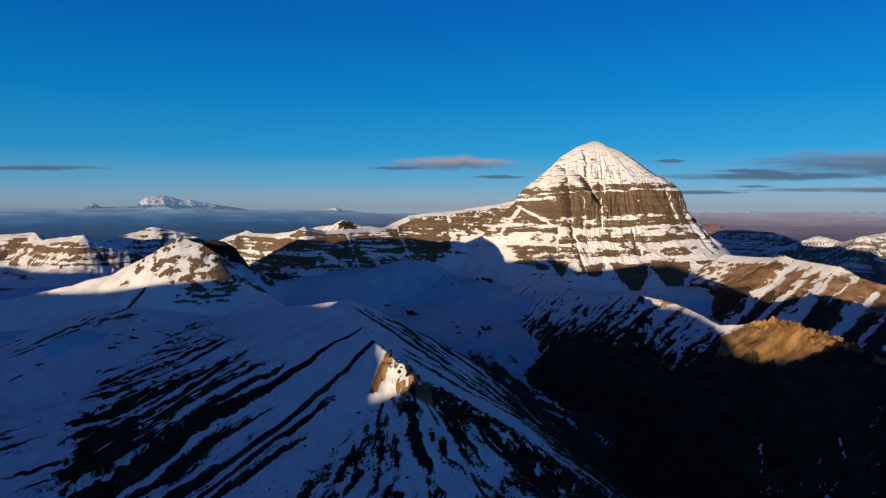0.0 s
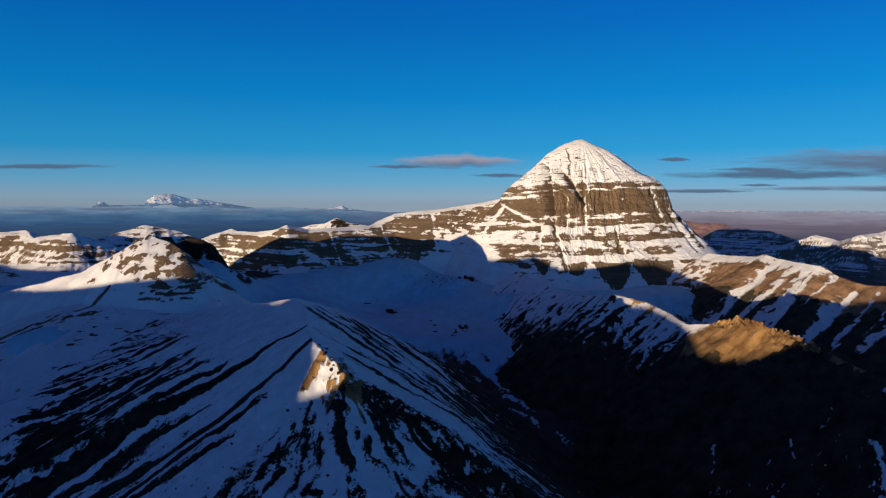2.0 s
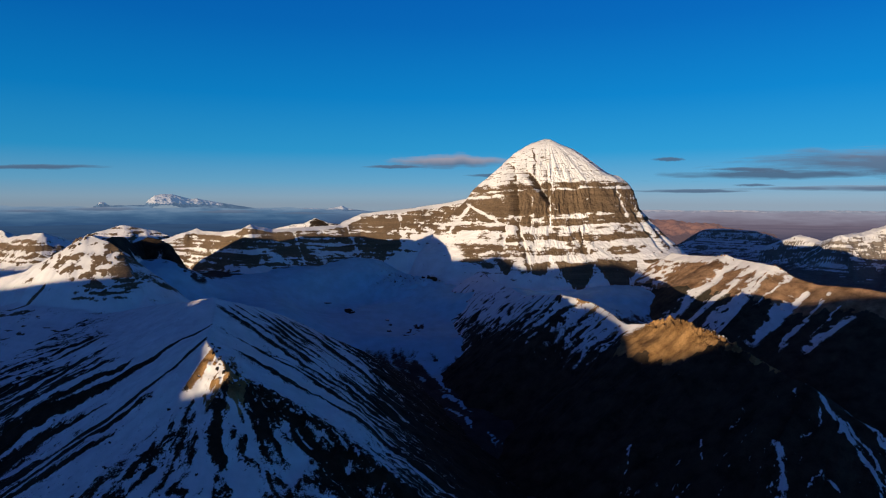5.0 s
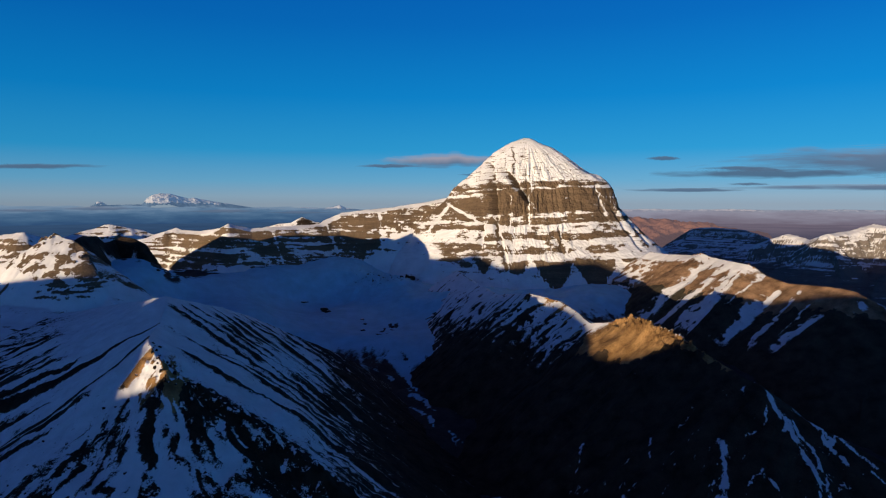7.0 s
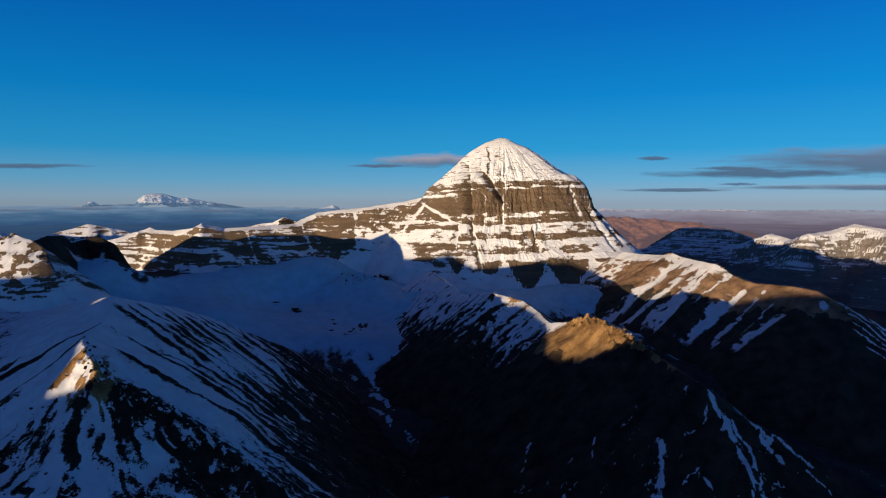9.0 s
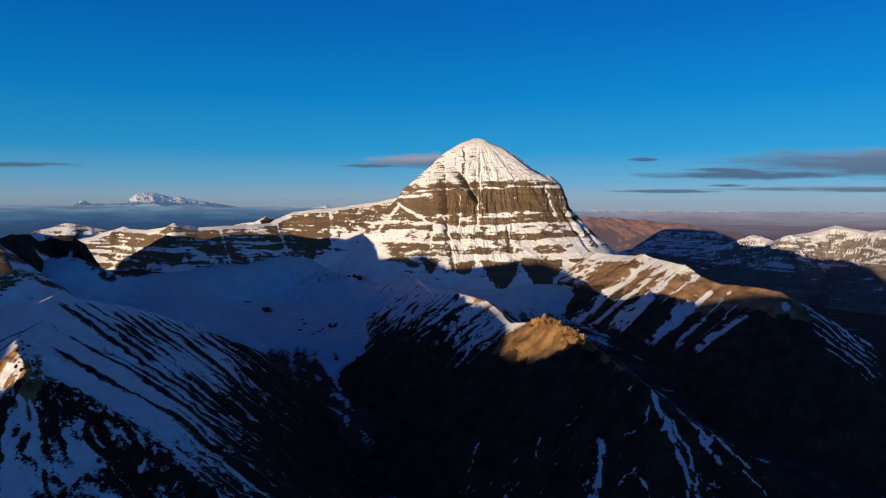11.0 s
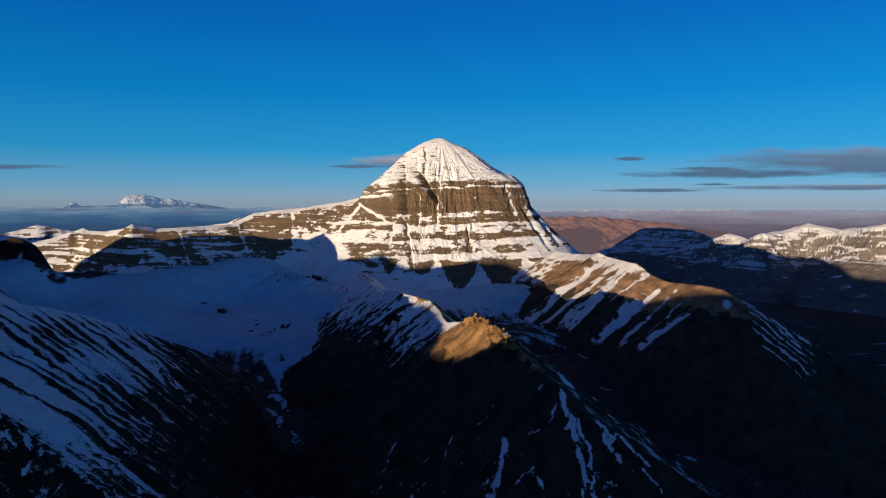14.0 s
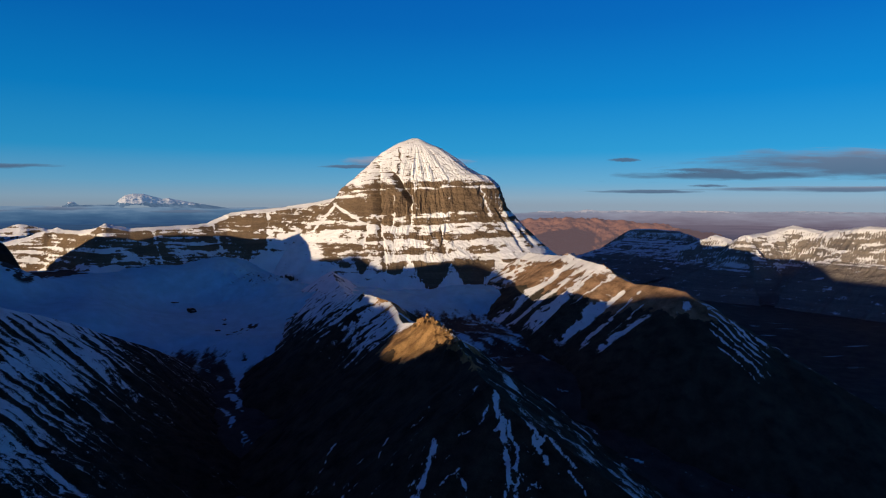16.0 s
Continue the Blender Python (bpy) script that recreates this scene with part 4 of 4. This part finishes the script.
mountain("table_mountain", (330, 620, 880, 1130), (1.6, 1.0),
         [(((404, 1064, 46), (424, 1052, 62), (440, 1042, 79), (452, 1030, 83), (470, 1018, 83.5), (490, 1000, 82), (505, 985, 80.5), (530, 950, 68)), ((1.3, 12), (0.5, 40), (0.4, 300)), ((0.7, 300),))],
         FAR_STONE, "dark flat-topped mountain with thin snow ledges", relief=1.1, strata=((5, 0.4, 0.6), (2, 0.4, 0.4)), seed=27, cover=thin_bands(0.46, 0.42, 0.14, (45, 80)))
mountain("banded_range", (390, 900, 430, 960), (1.5, 1.0),
         [(((500, 935, 64), (524, 900, 80), (533, 860, 73), (512, 785, 84), (545, 795, 88), (577, 800, 96), (591, 760, 90), (603, 705, 97.5), (650, 640, 97), (720, 560, 92), (800, 500, 90)), ((0.45, 8), (1.3, 34), (0.5, 300)), ((0.8, 300),))],
         FAR_STONE, "sunlit range with snow bands above brown cliffs", relief=1.2, strata=((7, 0.4, 0.6), (2.6, 0.4, 0.4)), rib=1.0, seed=30,
         cover=thin_bands(0.9, 0.47, 0.08, (34, 52)),
         regions=lambda f: np.where(f["D"] < 10, 0, np.where(f["D"] < 36, 1, 2)), parts=(("crest", "snow-covered crest"), ("cliff", "brown cliff with snow bands"), ("foot_slope", "shaded foot slope")))

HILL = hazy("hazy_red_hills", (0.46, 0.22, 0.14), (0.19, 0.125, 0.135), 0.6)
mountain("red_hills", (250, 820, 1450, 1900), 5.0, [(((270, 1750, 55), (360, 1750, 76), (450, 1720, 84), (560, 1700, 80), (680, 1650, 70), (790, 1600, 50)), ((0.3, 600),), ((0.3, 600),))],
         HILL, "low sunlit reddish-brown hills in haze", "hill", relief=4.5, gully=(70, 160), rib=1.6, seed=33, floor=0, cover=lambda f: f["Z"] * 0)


# unseen range added behind the way; its crest shapes the shadow filling the valleys
def build_back_range():
    prof = ((-900, 82), (-440, 90), (-405, 92), (-336, 95.7), (-302, 99), (-277, 102.7), (-264, 105.1), (-248, 107), (-226, 107.9), (-215, 111), (-204, 106.2), (-193, 101.9), (-177, 103.3),
            (-164, 104), (-157, 108.6), (-148, 106.5), (-142, 107.2), (-137, 106.2), (-129.4, 103), (-122, 101.6), (-117.5, 99.6), (-113.5, 97), (-112, 95.5), (-110, 91), (-109.2, 88.2), (-106.8, 88.6),
            (-103.8, 90), (-101, 92.3), (-98, 93.5), (-88.8, 92.9), (-72, 89.8), (-63.7, 85.8), (-55, 82), (-45, 80.7), (-33.6, 83.9), (-23.4, 88.6), (-17.4, 92.1), (10, 100), (29, 102.5), (48, 99), (62, 89), (150, 86), (900, 85))
    u0 = -360.0
    V, U = np.meshgrid(np.concatenate([np.arange(-900, -420, 12.0), np.arange(-420, 160, 1.0), np.arange(160, 901, 12.0)]), np.arange(-200, 201, 8.0))
    top = np.interp(V, [a for a, _ in prof], [b for _, b in prof])
    Z = top - 0.55 * np.abs(U) + smooth(4, 44, np.abs(U)) * 6 * fbm(V / 50, U / 50, 5, 50)
    X, Y = HEAD[0] * (U + u0) + HEAD[1] * V, HEAD[1] * (U + u0) - HEAD[0] * V
    cover = 0.5 + 0.6 * fbm(X / 20, Y / 20, 4, 51)
    return tagged(sheet("mountain_range", X[::-1], Y[::-1], Z[::-1], np.clip(cover, 0, 1), SCREE), "unseen range added to cast the valley shadow", "mountain")


build_back_range()

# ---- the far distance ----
# blue and mauve air tints are painted into these far colours and emission
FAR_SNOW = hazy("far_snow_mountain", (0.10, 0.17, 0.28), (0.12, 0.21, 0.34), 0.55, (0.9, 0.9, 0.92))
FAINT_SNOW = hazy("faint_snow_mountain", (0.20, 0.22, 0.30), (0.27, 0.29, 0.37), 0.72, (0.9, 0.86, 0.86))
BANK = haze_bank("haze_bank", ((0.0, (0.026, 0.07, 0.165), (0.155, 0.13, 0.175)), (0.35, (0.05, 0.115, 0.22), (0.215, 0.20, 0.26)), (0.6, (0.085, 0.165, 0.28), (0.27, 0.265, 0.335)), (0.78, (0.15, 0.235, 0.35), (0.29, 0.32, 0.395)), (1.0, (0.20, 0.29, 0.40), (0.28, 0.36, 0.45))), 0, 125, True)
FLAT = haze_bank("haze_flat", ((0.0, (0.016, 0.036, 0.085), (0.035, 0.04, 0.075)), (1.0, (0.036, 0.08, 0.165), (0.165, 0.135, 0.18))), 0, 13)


def far_range(name, y, peaks, label, line, radius=4250.0, material=None):
    """A range on the horizon's ring; peaks: (x, z) as they stand at y."""
    xs = np.arange(peaks[0][0], peaks[-1][0] + 5, 5.0)
    V, U = np.meshgrid(xs, np.arange(-130, 131, 7.0))
    top = np.interp(V, [p[0] for p in peaks], [p[1] for p in peaks]) + 2 * fbm(V / 60, V * 0, 4, 80)
    Z = top - 0.55 * np.abs(U) + 9 * fbm(V / 60, U / 34, 5, 81, 0.6) * smooth(0, 40, np.abs(U))
    cover = np.clip(0.5 + (Z - line + 15 * fbm(V / 60, U / 22, 5, 82, 0.6)) * 0.04, 0, 1)
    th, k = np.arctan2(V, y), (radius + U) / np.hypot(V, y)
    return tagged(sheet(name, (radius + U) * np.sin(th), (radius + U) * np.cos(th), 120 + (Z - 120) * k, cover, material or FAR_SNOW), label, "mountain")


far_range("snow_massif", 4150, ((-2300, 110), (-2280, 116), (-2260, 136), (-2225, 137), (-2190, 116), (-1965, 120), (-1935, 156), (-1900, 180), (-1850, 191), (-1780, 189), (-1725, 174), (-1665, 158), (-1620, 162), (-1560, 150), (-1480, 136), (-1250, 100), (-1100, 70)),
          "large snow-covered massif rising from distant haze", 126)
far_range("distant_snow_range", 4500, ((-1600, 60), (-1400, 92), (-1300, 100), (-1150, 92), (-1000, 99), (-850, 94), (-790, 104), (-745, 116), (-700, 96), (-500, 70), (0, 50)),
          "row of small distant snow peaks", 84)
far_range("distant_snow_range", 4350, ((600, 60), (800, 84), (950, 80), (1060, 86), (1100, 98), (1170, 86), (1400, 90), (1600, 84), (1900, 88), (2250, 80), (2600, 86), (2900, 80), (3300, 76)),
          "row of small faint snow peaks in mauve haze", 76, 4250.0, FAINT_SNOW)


def build_distance():
    T, R = np.meshgrid(np.linspace(radians(-48), radians(48), 260), np.linspace(1300, 3960, 60))
    X, Y = 75 + R * np.sin(T), R * np.cos(T)
    Z = 1 + 10 * smooth(1300, 3960, R) + 2 * fbm(X / 300, Y / 300, 4, 90)
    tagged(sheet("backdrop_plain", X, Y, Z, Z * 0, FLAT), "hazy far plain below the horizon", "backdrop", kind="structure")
    T, Z = np.meshgrid(np.linspace(radians(-48), radians(48), 400), np.linspace(-10, 150, 60))
    X, Y = 75 + 3950 * np.sin(T), 3950 * np.cos(T)
    edge = 112 - 8 * smooth(radians(-26), radians(-20), T) - 28 * smooth(radians(-17), radians(-4), T) + 16 * smooth(radians(5), radians(16), T)
    edge = edge + 12 * fbm(T * 26, Z / 14, 5, 92) * smooth(0.1, -0.2, T)
    cover = smooth(edge + 10 + 16 * smooth(0, 0.3, T), edge - 16 - 30 * smooth(0, 0.3, T), Z)
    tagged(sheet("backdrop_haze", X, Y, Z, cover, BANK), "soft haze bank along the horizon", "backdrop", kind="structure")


build_distance()


# ---- clouds ----
def cloud_material():
    m = bpy.data.materials.new("thin_cloud")
    m.use_nodes = True
    n, l = m.node_tree.nodes, m.node_tree.links
    n.remove(n["Principled BSDF"])
    cover = n.new("ShaderNodeAttribute")
    cover.attribute_name = "cover"
    geo = n.new("ShaderNodeNewGeometry")
    stretch = n.new("ShaderNodeMapping")
    stretch.inputs["Scale"].default_value = (0.007, 0.007, 0.075)
    l.new(geo.outputs["Position"], stretch.inputs[0])
    tex = n.new("ShaderNodeTexNoise")
    tex.inputs["Scale"].default_value, tex.inputs["Detail"].default_value, tex.inputs["Roughness"].default_value = 1.0, 7, 0.6
    l.new(stretch.outputs[0], tex.inputs["Vector"])
    add = n.new("ShaderNodeMath")
    add.operation = "MULTIPLY_ADD"
    l.new(tex.outputs["Fac"], add.inputs[0])
    add.inputs[1].default_value = 1.25
    l.new(cover.outputs["Fac"], add.inputs[2])
    half = n.new("ShaderNodeMath")
    half.operation = "SUBTRACT"
    l.new(add.outputs[0], half.inputs[0])
    half.inputs[1].default_value = 0.625
    alpha = ramp_node(n, [(0.16, (0, 0, 0)), (0.8, (0.88, 0.88, 0.88))])
    l.new(half.outputs[0], alpha.inputs[0])
    tint = n.new("ShaderNodeAttribute")
    tint.attribute_name = "lift"
    # cloud light is painted as emission: shaded blue below, pinkish sunlit top
    colour = ramp_node(n, [(0.0, (0.06, 0.115, 0.20)), (0.5, (0.125, 0.165, 0.25)), (1.0, (0.36, 0.32, 0.37))])
    l.new(tint.outputs["Fac"], colour.inputs[0])
    em = n.new("ShaderNodeEmission")
    l.new(colour.outputs[0], em.inputs[0])
    clear = n.new("ShaderNodeBsdfTransparent")
    mix = n.new("ShaderNodeMixShader")
    l.new(alpha.outputs[0], mix.inputs[0])
    l.new(clear.outputs[0], mix.inputs[1])
    l.new(em.outputs[0], mix.inputs[2])
    l.new(mix.outputs[0], n["Material Output"].inputs[0])
    return m


CLOUD = cloud_material()


def cloud(x, z, wide, high, lit, label, seed, y=1950.0):
    """A flat lens of cloud: an open sheet that swells towards the viewer, thin at its rim."""
    A, B = np.meshgrid(np.linspace(-1, 1, 90), np.linspace(-1, 1, 30))
    bulge = np.clip(1 - A * A - B * B, 0, 1)
    X = x + wide / 2 * A
    Y = y - 0.12 * wide * np.sqrt(bulge)
    Z = z + high / 2 * B + 0.08 * high * fbm(A * 3, A * 0, 3, seed)
    low_edge = np.where(B < 0, 1.35, 1.0)
    cover = np.clip(1.05 - np.abs(A) ** 1.5 - (np.abs(B) * low_edge) ** 1.6, 0, 1)
    ob = sheet("cloud", X, Y, Z, cover, CLOUD)
    ob.data.attributes.new("lift", "FLOAT", "POINT").data.foreach_set("value", np.clip(lit * (0.5 + 0.5 * B) ** 1.2, 0, 1).astype(np.float32).ravel())
    return tagged(ob, label, "cloud", group="clouds")


cloud(-1190, 231, 520, 24, 0.3, "long thin grey cloud", 1)
cloud(25, 246, 440, 62, 1.8, "flat lens cloud with pinkish lit top", 2)
cloud(-130, 232, 220, 16, 0.4, "faint wisp of grey cloud", 3)
cloud(165, 206, 210, 18, 0.2, "faint wisp of grey cloud", 4)
cloud(1340, 233, 1180, 122, 0.85, "broad grey-mauve cloud bank with thin ends", 5)
cloud(950, 205, 760, 40, 0.2, "long thin grey cloud", 6)
cloud(900, 224, 260, 18, 0.3, "faint wisp of grey cloud", 7)
cloud(680, 254, 110, 18, 0.3, "faint wisp of grey cloud", 8)
cloud(740, 160, 420, 16, 0.4, "faint wisp of grey cloud", 9)
cloud(1280, 166, 1000, 26, 0.9, "faint layer of mauve cloud", 10)
cloud(930, 178, 150, 12, 0.4, "faint wisp of grey cloud", 11)
cloud(-1010, 106, 300, 18, 0.8, "pale strip of cloud on the haze", 12)
cloud(-640, 98, 260, 14, 0.7, "pale strip of cloud on the haze", 13)
cloud(-400, 94, 240, 12, 0.6, "pale strip of cloud on the haze", 14)
cloud(-1240, 100, 220, 14, 0.75, "pale strip of cloud on the haze", 15)


# ---- rocks that stand out of the snow ----
def rock(name, x, y, z, size, seed, label="", parent=None, material=None, flat=0.7):
    bm = bmesh.new()
    bmesh.ops.create_icosphere(bm, subdivisions=2, radius=1)
    rng = random.Random(seed * 13 + 1)
    cuts = [(Vector((rng.gauss(0, 1), rng.gauss(0, 1), rng.gauss(0.3, 0.8))).normalized(), rng.uniform(0.45, 0.8)) for _ in range(9)]
    for v in bm.verts:
        for n, reach in cuts:                       # flat broken faces
            over = v.co.dot(n) - reach
            if over > 0:
                v.co -= n * over
        v.co += v.co * 0.12 * noise.noise(v.co * 3.1 + Vector((0, seed * 3.3, 0)))
        v.co = Vector((v.co.x * size[0], v.co.y * size[1], v.co.z * size[2])) * 1.25
    me = bpy.data.meshes.new(name)
    bm.to_mesh(me)
    bm.free()
    cov = me.attributes.new("cover", "FLOAT", "POINT")
    for v, a in zip(me.vertices, cov.data):
        a.value = 0.1 + (0.5 if v.normal.z > 0.75 else 0.0)
    me.materials.append(material or SCREE)
    ob = new(name, me)
    ob.location, ob.rotation_euler = (x, y, z), (0, 0, seed * 1.7)
    if parent:
        ob.parent = parent
        ob.location = Vector((x, y, z)) - parent.location
    if label:
        tagged(ob, label, "" if parent else "rock", "rocks on the glacier" if name == "rock_outcrop" else "")
    return ob


for k, (x, y, sx, sy, sz) in enumerate(((-22, 435, 3.6, 3.4, 2.4), (-19, 431, 2.2, 2.2, 1.2), (33, 483, 5.5, 3, 3.2), (41, 487, 3.6, 2.5, 2.6), (26, 487, 2.2, 1.6, 1.5), (6, 418, 1.3, 1.2, 0.7), (9, 410, 1.1, 1.1, 0.6),
                                        (52, 484, 3.5, 2.4, 2.6), (60, 480, 2.6, 2.0, 2.0), (10, 396, 2.2, 1.2, 0.9), (-40, 450, 3.5, 0.9, 0.5))):
    z = float(floor_height(np.array([float(x)]), np.array([float(y)]))[0])
    rock("rock_outcrop", x, y, z + 0.25 * sz, (sx, sy, sz), k + 1, "dark rock standing out of the glacier snow")


def scatter(name, thing_name, places, material, label, heights, seed):
    """Rocks on a mountain, under it; four shapes shared by all."""
    thing = bpy.data.objects[thing_name]
    rng = random.Random(seed)
    shapes = [rock(name, 0, 0, 0, (1, 0.8, h), seed + k, label, thing, material) for k, h in enumerate(heights)]
    for k, (x, y, size) in enumerate(places):
        ob = shapes[k] if k < len(shapes) else shapes[k % len(shapes)].copy()
        if k >= len(shapes):
            scene.collection.objects.link(ob)
        ob.location = Vector((x, y, height_on(thing_name, x, y) + 0.1 * size)) - thing.location
        ob.rotation_euler = (rng.uniform(-0.2, 0.2), rng.uniform(-0.2, 0.2), rng.uniform(0, 6.3))
        ob.scale = (size, size, size)


def along(crest, rng, count, spread, sizes):
    out = []
    for _ in range(count):
        k = rng.randrange(len(crest) - 1)
        t, (x0, y0), (x1, y1) = rng.random(), crest[k], crest[k + 1]
        out.append((x0 + t * (x1 - x0) + rng.gauss(0, spread), y0 + t * (y1 - y0) + rng.gauss(0, spread), rng.uniform(*sizes)))
    return out


rng = random.Random(5)
scatter("pinnacle", "brown_spur", along(((134, 292), (138, 284), (143.5, 271), (151.5, 247), (155, 236)), rng, 34, 1.1, (0.35, 1.0)), LIT_TAN, "jagged tan rock pinnacle", (1.0, 0.8, 1.3, 0.7), 20)
scatter("pinnacle", "brown_spur", along(((106, 343), (113, 339), (121, 334)), rng, 9, 0.7, (0.35, 0.8)), LIT_TAN, "jagged tan rock pinnacle", (1.3, 1.0, 1.5, 0.9), 30)
scatter("crag", "streaked_peak", along(((-18, 177), (-7, 166), (3, 167), (18, 165), (36, 160)), rng, 56, 1.9, (0.25, 0.65)), SCREE, "dark broken crag", (0.8, 0.6, 1.0, 0.7), 40)
scatter("boulder", "streaked_peak", [(rng.uniform(-60, -5), rng.uniform(128, 168), rng.uniform(0.2, 0.5)) for _ in range(70)], SCREE, "dark boulder in the snow", (0.8, 0.7, 0.9, 0.6), 50)
scatter("crag", "shoulder_peak", along(((-130, 304), (-124, 303), (-112, 300), (-103, 296)), rng, 12, 2.0, (0.6, 1.3)), STONE, "brown rock crag", (1.2, 0.9, 1.4, 1.0), 60)

rock("rock_tower", 227, 537, 82, (3.2, 3.0, 6.5), 77, "brown rock tower on the skyline beside the peak", None, STONE)
scatter("crag", "striped_ridge", along(((230, 446), (233, 439), (246, 400), (249, 394)), rng, 10, 0.8, (0.4, 0.9)), EARTH, "brown rock crag", (1.2, 0.9, 1.5, 1.0), 70)
build_ground()
